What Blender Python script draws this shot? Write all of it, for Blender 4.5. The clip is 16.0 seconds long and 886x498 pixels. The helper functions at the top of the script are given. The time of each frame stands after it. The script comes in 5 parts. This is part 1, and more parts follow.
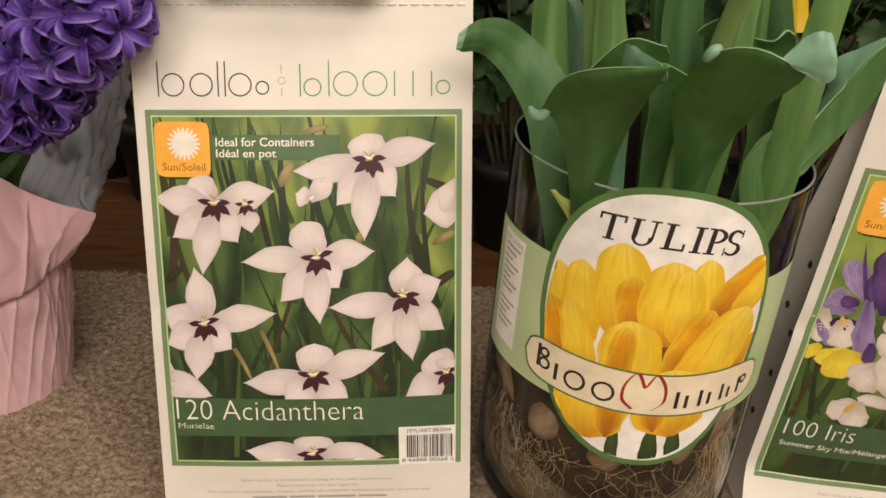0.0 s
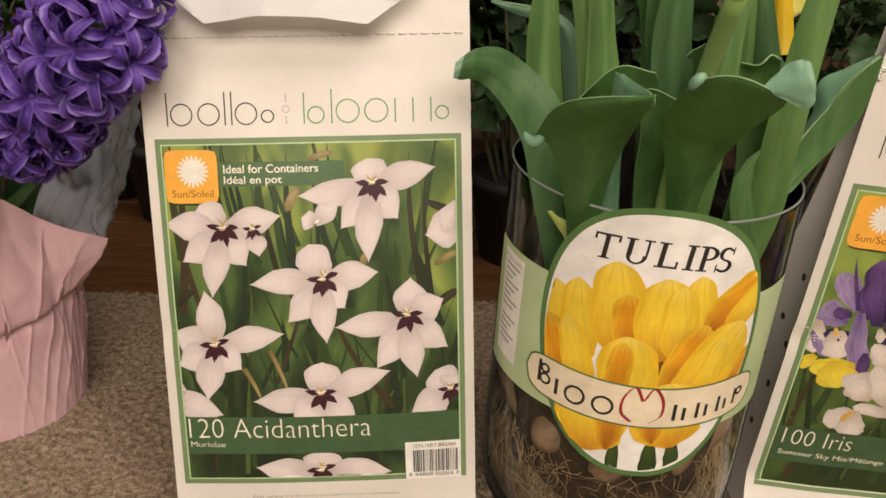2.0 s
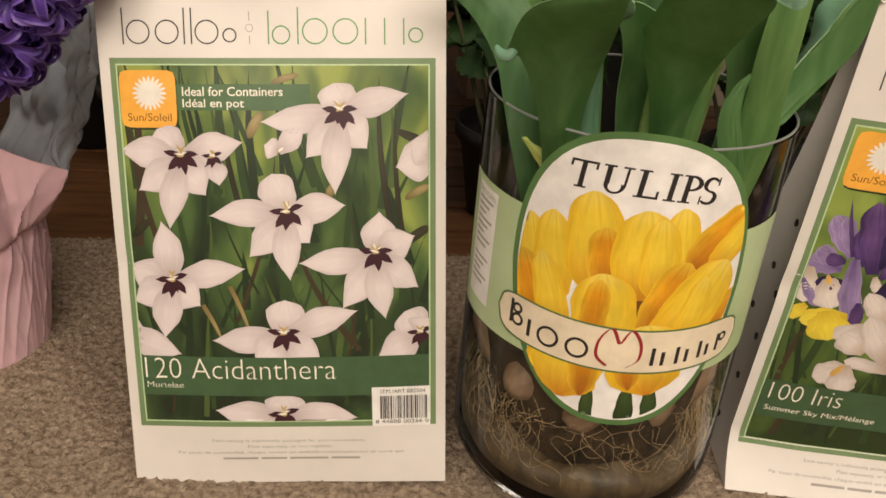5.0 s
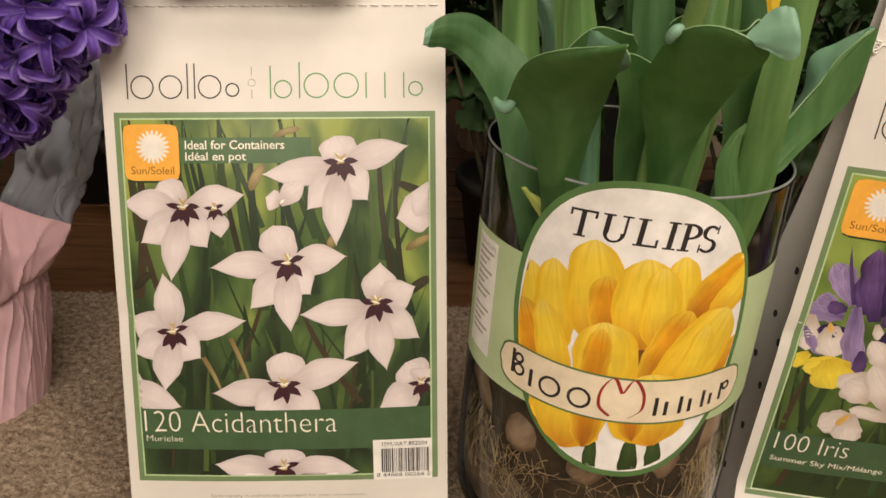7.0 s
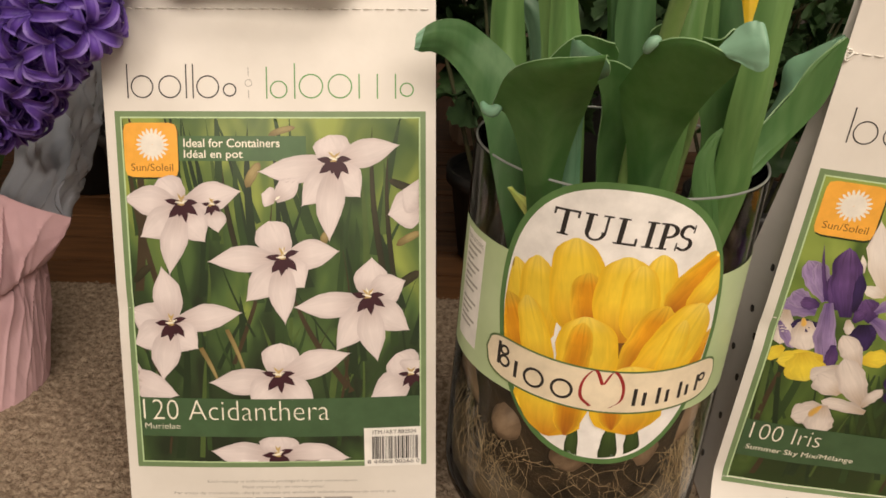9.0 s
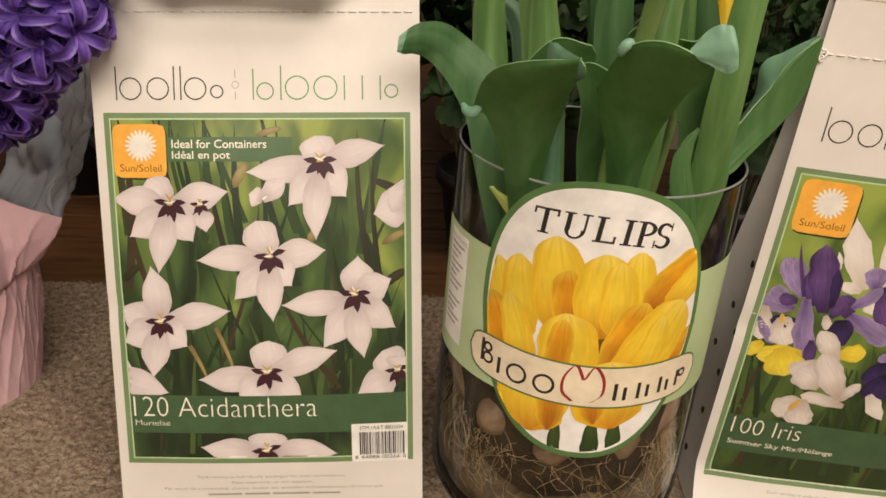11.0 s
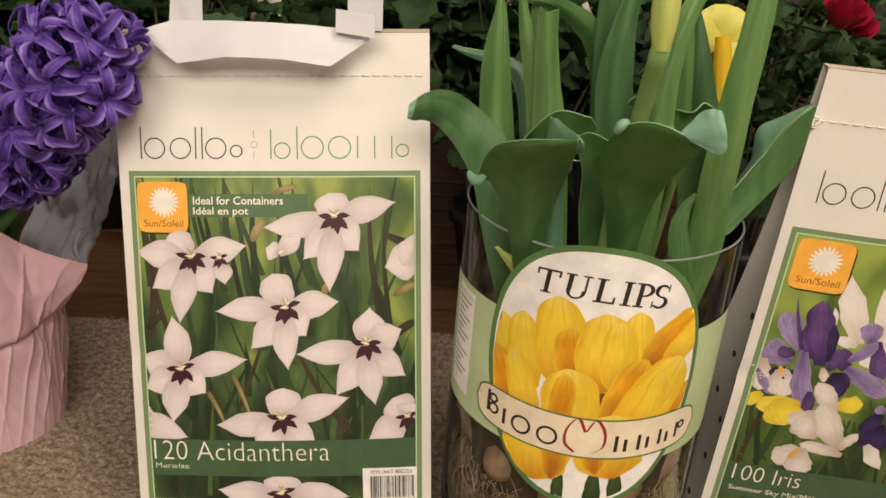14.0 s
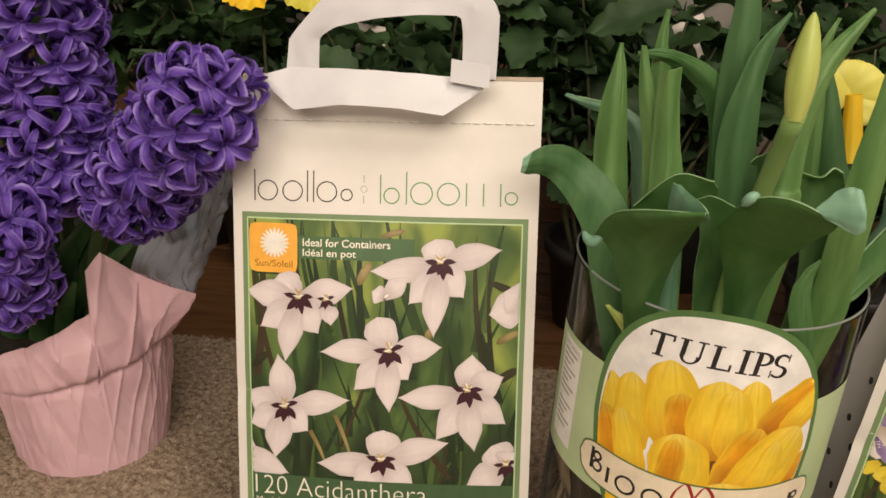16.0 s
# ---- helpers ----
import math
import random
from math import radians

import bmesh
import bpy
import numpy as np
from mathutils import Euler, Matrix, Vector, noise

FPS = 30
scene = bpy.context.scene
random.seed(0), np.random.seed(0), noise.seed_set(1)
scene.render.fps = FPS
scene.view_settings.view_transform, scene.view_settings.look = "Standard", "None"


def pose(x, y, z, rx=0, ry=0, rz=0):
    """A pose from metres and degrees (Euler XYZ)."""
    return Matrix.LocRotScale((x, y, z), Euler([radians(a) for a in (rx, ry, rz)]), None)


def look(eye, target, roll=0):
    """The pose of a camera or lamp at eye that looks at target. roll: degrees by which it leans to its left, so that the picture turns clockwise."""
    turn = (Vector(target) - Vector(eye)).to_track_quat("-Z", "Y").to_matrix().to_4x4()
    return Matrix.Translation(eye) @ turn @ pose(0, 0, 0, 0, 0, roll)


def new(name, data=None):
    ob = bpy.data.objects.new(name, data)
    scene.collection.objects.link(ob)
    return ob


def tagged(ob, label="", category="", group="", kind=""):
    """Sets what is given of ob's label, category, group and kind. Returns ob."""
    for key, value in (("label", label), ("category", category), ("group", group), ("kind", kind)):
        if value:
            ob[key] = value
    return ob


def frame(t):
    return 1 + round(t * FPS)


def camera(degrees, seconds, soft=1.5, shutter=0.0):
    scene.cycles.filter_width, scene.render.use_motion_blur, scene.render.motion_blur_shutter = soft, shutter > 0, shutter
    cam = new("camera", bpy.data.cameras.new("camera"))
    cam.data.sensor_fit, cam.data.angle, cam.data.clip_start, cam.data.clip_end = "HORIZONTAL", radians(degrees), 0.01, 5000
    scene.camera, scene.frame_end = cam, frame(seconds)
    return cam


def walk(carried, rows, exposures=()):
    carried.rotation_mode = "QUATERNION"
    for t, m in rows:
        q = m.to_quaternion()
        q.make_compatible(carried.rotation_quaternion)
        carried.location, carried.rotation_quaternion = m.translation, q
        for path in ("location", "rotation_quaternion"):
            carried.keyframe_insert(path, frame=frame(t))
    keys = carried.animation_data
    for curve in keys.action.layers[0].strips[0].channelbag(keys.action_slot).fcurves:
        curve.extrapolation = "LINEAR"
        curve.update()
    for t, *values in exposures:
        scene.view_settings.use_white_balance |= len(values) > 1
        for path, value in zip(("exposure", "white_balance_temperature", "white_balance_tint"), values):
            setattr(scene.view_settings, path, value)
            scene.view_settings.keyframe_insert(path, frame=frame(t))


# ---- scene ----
import itertools

cam = camera(55.0, 16.0, soft=1.6)
METRES, EYE, TILT, LEAN, TURN = 0.32, 0.406, -27.0, -2.5, 0.0
ROWS = [
    (0.0, 0.0, 0.0, 0.0, 0.0, 0.0, -0.0),
    (0.5, 0.0022, -0.0097, 0.0135, -0.02, 0.36, 0.34),
    (1.0, -0.005, -0.0215, 0.013, 0.41, 0.6, 0.5),
    (1.5, -0.0043, -0.0397, 0.0196, 0.73, 0.69, 0.94),
    (2.0, 0.0095, -0.047, 0.0187, 0.46, 0.66, 1.0),
    (2.5, 0.0219, -0.0478, -0.0087, -0.27, -0.36, 0.22),
    (3.0, 0.0336, -0.1141, -0.0107, 0.51, -1.41, 0.28),
    (3.5, 0.0482, -0.1251, -0.0122, 1.25, -0.53, 0.06),
    (4.0, 0.0652, -0.0595, -0.0474, 0.44, -0.86, -0.26),
    (6.5, 0.0683, 0.0805, -0.0625, 1.16, 1.73, -0.34),
    (7.0, 0.0691, 0.0399, -0.0674, 0.82, 2.86, 0.1),
    (7.5, 0.0396, 0.0107, -0.0685, 0.84, 2.66, 0.23),
    (8.0, 0.0428, 0.0001, -0.0624, 0.51, 2.01, 0.36),
    (8.5, 0.0456, -0.0233, -0.0621, 0.58, 1.98, 0.03),
    (9.0, 0.0749, -0.0181, -0.0598, 0.28, 2.2, -0.22),
    (11.5, 0.0986, -0.0547, -0.063, 0.04, 1.92, 0.04),
    (12.0, 0.1029, -0.0656, -0.062, -0.08, 1.37, -0.34),
    (12.5, 0.1132, -0.0809, -0.0386, -0.95, 1.51, -0.48),
    (13.0, 0.0928, -0.1, -0.0285, -0.87, 2.33, -0.61),
    (13.5, 0.0938, -0.105, -0.0304, 0.08, 2.84, -0.87),
    (14.0, 0.1144, -0.1123, 0.0095, 1.21, 3.12, -0.27),
    (14.5, 0.1118, -0.1802, 0.1005, 2.45, 3.27, -0.16),
    (15.0, 0.0821, -0.1594, 0.0854, 3.68, 3.51, -1.64),
    (15.5, 0.0533, -0.1166, 0.0735, 5.33, 3.46, -2.74),
    (16.0, 0.0589, -0.1114, 0.094, 6.38, 3.28, -2.54),
]
walk(cam, [(t, pose(0, 0, EYE, TILT, LEAN, TURN) @ pose(METRES * x, METRES * y, METRES * z, 90 + pitch, roll, yaw)) for t, x, y, z, yaw, pitch, roll in ROWS])

# ---- world and light ----
world = bpy.data.worlds.new("shop_air")
scene.world = world
world.use_nodes = True
world.node_tree.nodes["Background"].inputs[0].default_value = (1.0, 0.9, 0.8, 1)
world.node_tree.nodes["Background"].inputs[1].default_value = 0.42


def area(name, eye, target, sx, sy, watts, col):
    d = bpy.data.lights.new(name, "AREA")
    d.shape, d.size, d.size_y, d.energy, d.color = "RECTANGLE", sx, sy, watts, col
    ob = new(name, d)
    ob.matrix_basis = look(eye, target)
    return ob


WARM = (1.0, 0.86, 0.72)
# Unseen lamps added for shop light, the first set low to brighten leaf fronts.
area("unseen_shop_lamp", (0.05, -1.6, 1.75), (0, 0.45, 0.1), 2.0, 0.9, 60, WARM)
area("unseen_shop_lamp", (0.8, -0.3, 2.45), (0.1, 0.5, 0.1), 0.5, 1.4, 35, WARM)
scene.view_settings.exposure = 0.0


# ---- materials ----
def shader(name, rough=0.6, metal=0.0, spec=0.5):
    m = bpy.data.materials.new(name)
    m.use_nodes = True
    b = m.node_tree.nodes["Principled BSDF"]
    b.inputs["Roughness"].default_value = rough
    b.inputs["Metallic"].default_value = metal
    b.inputs["Specular IOR Level"].default_value = spec
    return m, m.node_tree, b


def ramp(nt, stops):
    r = nt.nodes.new("ShaderNodeValToRGB")
    e = r.color_ramp.elements
    while len(e) < len(stops):
        e.new(0.5)
    for k, (p, c) in zip(e, stops):
        k.position, k.color = p, (*c, 1)
    return r


def coords(nt, stretch=(1, 1, 1), kind="Object"):
    tc = nt.nodes.new("ShaderNodeTexCoord")
    mp = nt.nodes.new("ShaderNodeMapping")
    mp.inputs["Scale"].default_value = stretch
    nt.links.new(tc.outputs[kind], mp.inputs[0])
    return mp.outputs[0]


def tex(nt, vec, scale, detail=4.0, rough=0.6, distort=0.0):
    n = nt.nodes.new("ShaderNodeTexNoise")
    n.inputs["Scale"].default_value, n.inputs["Detail"].default_value = scale, detail
    n.inputs["Roughness"].default_value, n.inputs["Distortion"].default_value = rough, distort
    nt.links.new(vec, n.inputs["Vector"])
    return n.outputs["Fac"]


def bump(nt, b, fac, strength, dist):
    n = nt.nodes.new("ShaderNodeBump")
    n.inputs["Strength"].default_value, n.inputs["Distance"].default_value = strength, dist
    nt.links.new(fac, n.inputs["Height"])
    nt.links.new(n.outputs[0], b.inputs["Normal"])


def grainy(name, c0, c1, scale=60, rough=0.6, stretch=(1, 1, 1), bs=0.2, bd=0.001, spec=0.5, detail=5, lo=0.35, hi=0.65, fine=None, kind="Object"):
    """Two-colour noise, with relief at the same or a finer scale."""
    m, nt, b = shader(name, rough, 0, spec)
    v = coords(nt, stretch, kind)
    f = tex(nt, v, scale, detail)
    r = ramp(nt, [(lo, c0), (hi, c1)])
    nt.links.new(f, r.inputs[0])
    nt.links.new(r.outputs[0], b.inputs["Base Color"])
    bump(nt, b, tex(nt, v, fine or scale * 3, 4), bs, bd)
    return m


def sheer(m, amount, col):
    """Lets some light pass through thin leaves and paper."""
    nt = m.node_tree
    b, out = nt.nodes["Principled BSDF"], nt.nodes["Material Output"]
    t = nt.nodes.new("ShaderNodeBsdfTranslucent")
    t.inputs[0].default_value = (*col, 1)
    mix = nt.nodes.new("ShaderNodeMixShader")
    mix.inputs[0].default_value = amount
    nt.links.new(b.outputs[0], mix.inputs[1])
    nt.links.new(t.outputs[0], mix.inputs[2])
    nt.links.new(mix.outputs[0], out.inputs[0])
    return m


PAPER = grainy("coated_white_paper", (0.68, 0.645, 0.59), (0.755, 0.72, 0.665), 14, 0.42, bs=0.3, bd=0.002, fine=22)
KRAFT = grainy("kraft_paper", (0.42, 0.28, 0.16), (0.52, 0.36, 0.22), 60, 0.8)
TORN = grainy("torn_paper_edge", (0.5, 0.4, 0.3), (0.64, 0.54, 0.43), 90, 0.8)
HANDLE = grainy("white_handle_paper", (0.6, 0.6, 0.615), (0.66, 0.66, 0.675), 14, 0.5, bs=0.35, bd=0.002, fine=26)
THREAD = grainy("stitch_thread", (0.75, 0.72, 0.66), (0.82, 0.8, 0.74), 300, 0.9)
# Gusset's shade put into the colour: a greyer copy of the front paper.
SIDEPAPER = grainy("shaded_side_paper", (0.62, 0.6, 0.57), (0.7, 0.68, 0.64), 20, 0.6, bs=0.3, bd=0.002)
CARPET = grainy("beige_plush_carpet", (0.2, 0.145, 0.1), (0.5, 0.395, 0.29), 190, 0.95, bs=0.9, bd=0.004, spec=0.1, detail=8, fine=600)
WOOD = grainy("stained_plank_wood", (0.07, 0.032, 0.013), (0.155, 0.07, 0.028), 9, 0.45, (1.2, 14, 6), bs=0.2, bd=0.001)
DARKWALL = grainy("dark_wall_paint", (0.06, 0.055, 0.05), (0.085, 0.078, 0.07), 5, 0.9)
CEIL = grainy("off_white_ceiling", (0.55, 0.53, 0.5), (0.62, 0.6, 0.57), 8, 0.9)
GREENLINE = grainy("printed_sage_green", (0.15, 0.23, 0.105), (0.185, 0.27, 0.13), 40, 0.38)
PALELINE = grainy("printed_pale_green", (0.45, 0.6, 0.33), (0.5, 0.65, 0.38), 40, 0.38)


# ---- building helpers ----
def mesh_of(name, bm, mats):
    me = bpy.data.meshes.new(name)
    bm.to_mesh(me)
    bm.free()
    for m in (mats if isinstance(mats, (list, tuple)) else [mats]):
        me.materials.append(m)
    return me


def part(name, bm, mats, parent, label="", smooth=True):
    me = mesh_of(name, bm, mats)
    if smooth:
        me.polygons.foreach_set("use_smooth", [True] * len(me.polygons))
    ob = new(name, me)
    ob.parent = parent
    if label:
        ob["label"] = label
    return ob


def thing(name, m, label, category, group="", kind=""):
    ob = new(name)
    ob.empty_display_size = 0.02
    ob.matrix_basis = m
    return tagged(ob, label, category, group, kind)


def solid(name, bm, mats, label, category, kind="structure", smooth=False):
    ob = part(name, bm, mats, None, "", smooth)
    return tagged(ob, label, category, "", kind)


def box_into(bm, lo, hi, bevel=0.0):
    r = bmesh.ops.create_cube(bm, size=1)
    bmesh.ops.scale(bm, vec=[h - l for l, h in zip(lo, hi)], verts=r["verts"])
    bmesh.ops.translate(bm, vec=[(h + l) / 2 for l, h in zip(lo, hi)], verts=r["verts"])
    if bevel:
        es = list({e for v in r["verts"] for e in v.link_edges})
        bmesh.ops.bevel(bm, geom=es, offset=bevel, segments=2, affect="EDGES")
    return bm


def sheet(bm, f, nu, nv, mat=0, wrap=False):
    """A grid of quads through f(a, b), both from 0 to 1."""
    rows = [[bm.verts.new(f(i / nu, j / nv)) for i in range(nu + (0 if wrap else 1))] for j in range(nv + 1)]
    for j in range(nv):
        for i in range(nu):
            k = (i + 1) % len(rows[0])
            fc = bm.faces.new((rows[j][i], rows[j][k], rows[j + 1][k], rows[j + 1][i]))
            fc.material_index = mat
    return rows


def tube(bm, pts, radii, n=8, mat=0, cap=True):
    """A round tube through the points."""
    pts = [Vector(p) for p in pts]
    rings = []
    for i, p in enumerate(pts):
        d = (pts[min(i + 1, len(pts) - 1)] - pts[max(i - 1, 0)]).normalized()
        a = d.orthogonal().normalized() if i == 0 else (a - d * a.dot(d)).normalized()
        b = d.cross(a)
        r = radii[i] if isinstance(radii, (list, tuple)) else radii
        rings.append([bm.verts.new(p + (a * math.cos(t) + b * math.sin(t)) * r) for t in [k * math.tau / n for k in range(n)]])
    for q, w in zip(rings, rings[1:]):
        for k in range(n):
            bm.faces.new((q[k], q[(k + 1) % n], w[(k + 1) % n], w[k])).material_index = mat
    if cap:
        bm.faces.new(rings[0][::-1]).material_index = mat
        bm.faces.new(rings[-1]).material_index = mat
    return bm


def curve3(ps, n):
    """Points along a smooth curve through ps."""
    ps = [Vector(p) for p in ps]
    q = [ps[0] * 2 - ps[1], *ps, ps[-1] * 2 - ps[-2]]
    out = []
    for k in range(n + 1):
        s = k / n * (len(ps) - 1)
        i = min(int(s), len(ps) - 2)
        t = s - i
        a, b, c, d = q[i:i + 4]
        out.append(0.5 * (2 * b + (c - a) * t + (2 * a - 5 * b + 4 * c - d) * t * t + (3 * b - a - 3 * c + d) * t ** 3))
    return out


def lerps(vals, n):
    """n + 1 values along a piecewise line through vals, eased."""
    return [float(np.interp(k / n * (len(vals) - 1), range(len(vals)), vals)) for k in range(n + 1)]


# ---- setting ----
bm = bmesh.new()
box_into(bm, (-2.2, -2.2, -0.06), (2.2, 2.4, -0.016))
display_table = solid("floor", bm, WOOD, "stained brown wooden display deck", "deck")
for k in range(9):
    bm = bmesh.new()
    box_into(bm, (-1.3, 0, 0), (1.3, 0.0555, 0.012), 0.0012)
    ob = part("plank", bm, WOOD, display_table, "", False)
    ob.location = (0.05 * math.sin(k * 4), 0.72 + 0.058 * k, -0.0155)

bm = bmesh.new()
sheet(bm, lambda a, b: Vector((-0.75 + 1.5 * a, -0.3 + 1.03 * b, max(-0.0142, -0.0035 - 0.045 * max(0.0, 1.5 * a - 0.94)))), 40, 30)
carpet = solid("carpet", bm, CARPET, "beige cut-pile carpet laid over the deck", "carpet", smooth=True)


def pile(a, b):
    x, y = -0.56 + 1.12 * a, 0.26 + 0.47 * b
    tuft = noise.noise(Vector((x * 310, y * 310, 1))) + 0.6 * noise.noise(Vector((x * 620, y * 620, 5)))
    z = 0.0026 * tuft + 0.0018 * noise.noise(Vector((x * 16, y * 16, 7)))
    z -= 0.045 * max(0.0, x - 0.19)
    if y > 0.722:
        z -= 0.004
    return Vector((x, y + (0.003 * noise.noise(Vector((x * 60, 3, 0))) if b == 1 else 0), z))


bm = bmesh.new()
sheet(bm, pile, 760, 320)
tagged(part("pile", bm, CARPET, carpet, "tufted beige pile"), kind="stuff")
bm = bmesh.new()
box_into(bm, (-0.75, -0.3, -0.0155), (0.75, 0.729, -0.0146))
cb = part("backing", bm, KRAFT, carpet, "", False)

for nm, lo, hi, mt in (("wall_north", (-2.3, 2.4, -0.06), (2.3, 2.5, 2.6), DARKWALL), ("wall_south", (-2.3, -2.3, -0.06), (2.3, -2.2, 2.6), CEIL),
                       ("wall_west", (-2.3, -2.2, -0.06), (-2.2, 2.4, 2.6), CEIL), ("wall_east", (2.2, -2.2, -0.06), (2.3, 2.4, 2.6), CEIL),
                       ("ceiling", (-2.3, -2.3, 2.6), (2.3, 2.5, 2.7), CEIL)):
    bm = bmesh.new()
    box_into(bm, lo, hi)
    solid(nm, bm, mt, "plain shop " + ("ceiling" if nm == "ceiling" else "wall, dull painted"), "ceiling" if nm == "ceiling" else "wall")


# ---- paper bulb bags ----
LAYER = 0.00005
HALF, LABW = 0.0965, 0.0906


def bag_front(lean, kick=0.0):
    """The bag's front: u across, s up along the face, k layers proud of it."""
    sn, cs = math.sin(radians(lean)), math.cos(radians(lean))

    def f(u, s, k=0.0):
        e = max(0.0, 1 - (u / HALF) ** 2)
        out = 0.0085 * e * math.sin(math.pi * min(1, max(0, s / 0.3))) + 0.0012 * noise.noise(Vector((u * 22, s * 16, lean))) * e
        out -= 0.0016 * math.exp(-((s - 0.142 - 0.1 * (u + HALF)) / 0.007) ** 2) * max(0, (-u - 0.07) / 0.03)
        out += kick * max(0.0, 1 - s / 0.034) ** 1.5
        return Vector((u, s * sn - (out + k * LAYER) * cs, s * cs + (out + k * LAYER) * sn))
    return f


def rect(bm, surf, u0, s0, u1, s1, k, mat=0, step=0.005):
    nu, ns = max(1, math.ceil(abs(u1 - u0) / step)), max(1, math.ceil(abs(s1 - s0) / step))
    sheet(bm, lambda a, b: surf(u0 + (u1 - u0) * a, s0 + (s1 - s0) * b, k), nu, ns, mat)


def frame_lines(bm, surf, u0, s0, u1, s1, w, k, mat=0):
    rect(bm, surf, u0, s0, u1, s0 + w, k, mat)
    rect(bm, surf, u0, s1 - w, u1, s1, k, mat)
    rect(bm, surf, u0, s0 + w, u0 + w, s1 - w, k, mat)
    rect(bm, surf, u1 - w, s0 + w, u1, s1 - w, k, mat)


BLACK = grainy("black_ink", (0.015, 0.013, 0.012), (0.025, 0.022, 0.02), 40, 0.5)
bm = bmesh.new()
bmesh.ops.create_cone(bm, cap_ends=True, segments=12, radius1=0.0025, radius2=0.0022, depth=0.0008, matrix=pose(0, 0, 0, 0, 90, 0))
HOLE = mesh_of("air_hole", bm, BLACK)


def bag_body(bag, lean, deep, base, TALL, kick=0.0):
    f = bag_front(lean, kick)
    bm = bmesh.new()
    n = 30
    sheet(bm, lambda a, b: f(HALF * (2 * a - 1), TALL * b), 52, 90)
    part("front_panel", bm, PAPER, bag, "cream-white coated paper front")
    topf = f(0, TALL)
    ytop = topf.y + 0.008

    def back(a, s):
        z = s / TALL
        return Vector((HALF * (2 * a - 1), deep * (1 - z) ** 1.5 + ytop * (1 - (1 - z) ** 1.5) + 0.004 * math.sin(z * 3), topf.z * z))
    bm = bmesh.new()
    sheet(bm, lambda a, b: back(1 - a, TALL * b), 6, n)
    part("back_panel", bm, KRAFT, bag)
    for sgn in (-1, 1):
        bm = bmesh.new()

        def side(a, b):
            q0, q1 = f(sgn * HALF, TALL * b), back((sgn + 1) / 2, TALL * b)
            r = q0.lerp(q1, a)
            r.x -= sgn * (0.018 * b + 0.003) * math.sin(math.pi * a) * min(1, b * 6)
            return r
        rows = sheet(bm, side, 8, n)
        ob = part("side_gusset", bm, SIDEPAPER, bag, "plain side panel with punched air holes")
        for k in range(9):
            for c in range(2):
                p = side(0.3 + 0.35 * c, 0.07 + 0.1 * k + 0.03 * c) + Vector((sgn * 0.0005, 0, 0))
                hole = new("air_hole", HOLE)
                hole.parent, hole.location = ob, p
    # base folded on itself
    bm = bmesh.new()
    box_into(bm, (-HALF, 0.002, 0.0), (HALF, deep, 0.002))
    part("base", bm, PAPER, bag, "", False)
    # sewn top seam
    bm = bmesh.new()
    for k in range(29):
        u = -HALF + 0.002 + k * 0.0065
        pts = [f(u, base, 1), f(u + 0.0022, base + 0.0002, 18), f(u + 0.0048, base, 1)]
        tube(bm, pts, 0.00045, 5)
    part("stitching", bm, THREAD, bag, "sewn seam of off-white thread")
    bm = bmesh.new()
    sheet(bm, lambda a, b: f(HALF * (2 * a - 1) * 1.0005, TALL - 0.0005).lerp(back(a, TALL), b) + Vector((0, 0, 0.0008)), 12, 2)
    part("top_edge", bm, TORN, bag, "torn kraft edge", False)
    return f


def blurred(name, stops, scale, rise, side):
    """An out-of-focus printed meadow, lighter upwards by rise and to one side by side."""
    m, nt, b = shader(name, 0.3)
    r = ramp(nt, stops)
    v = coords(nt, (1, 1, 0.5))
    sep = nt.nodes.new("ShaderNodeSeparateXYZ")
    nt.links.new(coords(nt), sep.inputs[0])
    total = tex(nt, v, scale, 2.5, 0.5, 0.5)
    for out, gain, mid in ((2, rise, 0.14), (0, side, 0.0)):
        lift, plus = nt.nodes.new("ShaderNodeMath"), nt.nodes.new("ShaderNodeMath")
        lift.operation, plus.operation = "MULTIPLY_ADD", "ADD"
        lift.inputs[1].default_value, lift.inputs[2].default_value = gain, -gain * mid
        nt.links.new(sep.outputs[out], lift.inputs[0])
        nt.links.new(lift.outputs[0], plus.inputs[0])
        nt.links.new(total, plus.inputs[1])
        total = plus.outputs[0]
    nt.links.new(total, r.inputs[0])
    nt.links.new(r.outputs[0], b.inputs["Base Color"])
    bump(nt, b, tex(nt, coords(nt), 24, 3, 0.5), 0.25, 0.002)
    return m


PHOTOS = [blurred("printed_green_blur", [(0.3, (0.018, 0.028, 0.014)), (0.44, (0.035, 0.062, 0.024)), (0.54, (0.075, 0.13, 0.04)), (0.63, (0.13, 0.19, 0.05)), (0.74, (0.3, 0.36, 0.08))], 30, 1.35, 0.35),
          blurred("printed_meadow_blur", [(0.34, (0.026, 0.045, 0.014)), (0.46, (0.07, 0.12, 0.028)), (0.56, (0.17, 0.25, 0.05)), (0.68, (0.3, 0.38, 0.08))], 24, 1.5, 0.6)]


def label_base(bag, f, s0, s1, photo):
    bm = bmesh.new()
    frame_lines(bm, f, -LABW, s0, LABW, s1, 0.0032, 1, 0)
    frame_lines(bm, f, -LABW + 0.0032, s0 + 0.0032, LABW - 0.0032, s1 - 0.0032, 0.0009, 1, 1)
    part("label_border", bm, [GREENLINE, PALELINE], bag, "sage green printed border")
    bm = bmesh.new()
    rect(bm, f, -LABW + 0.004, s0 + 0.004, LABW - 0.004, s1 - 0.004, 1)
    part("printed_photo", bm, photo, bag, "printed photograph of blurred green leaves")


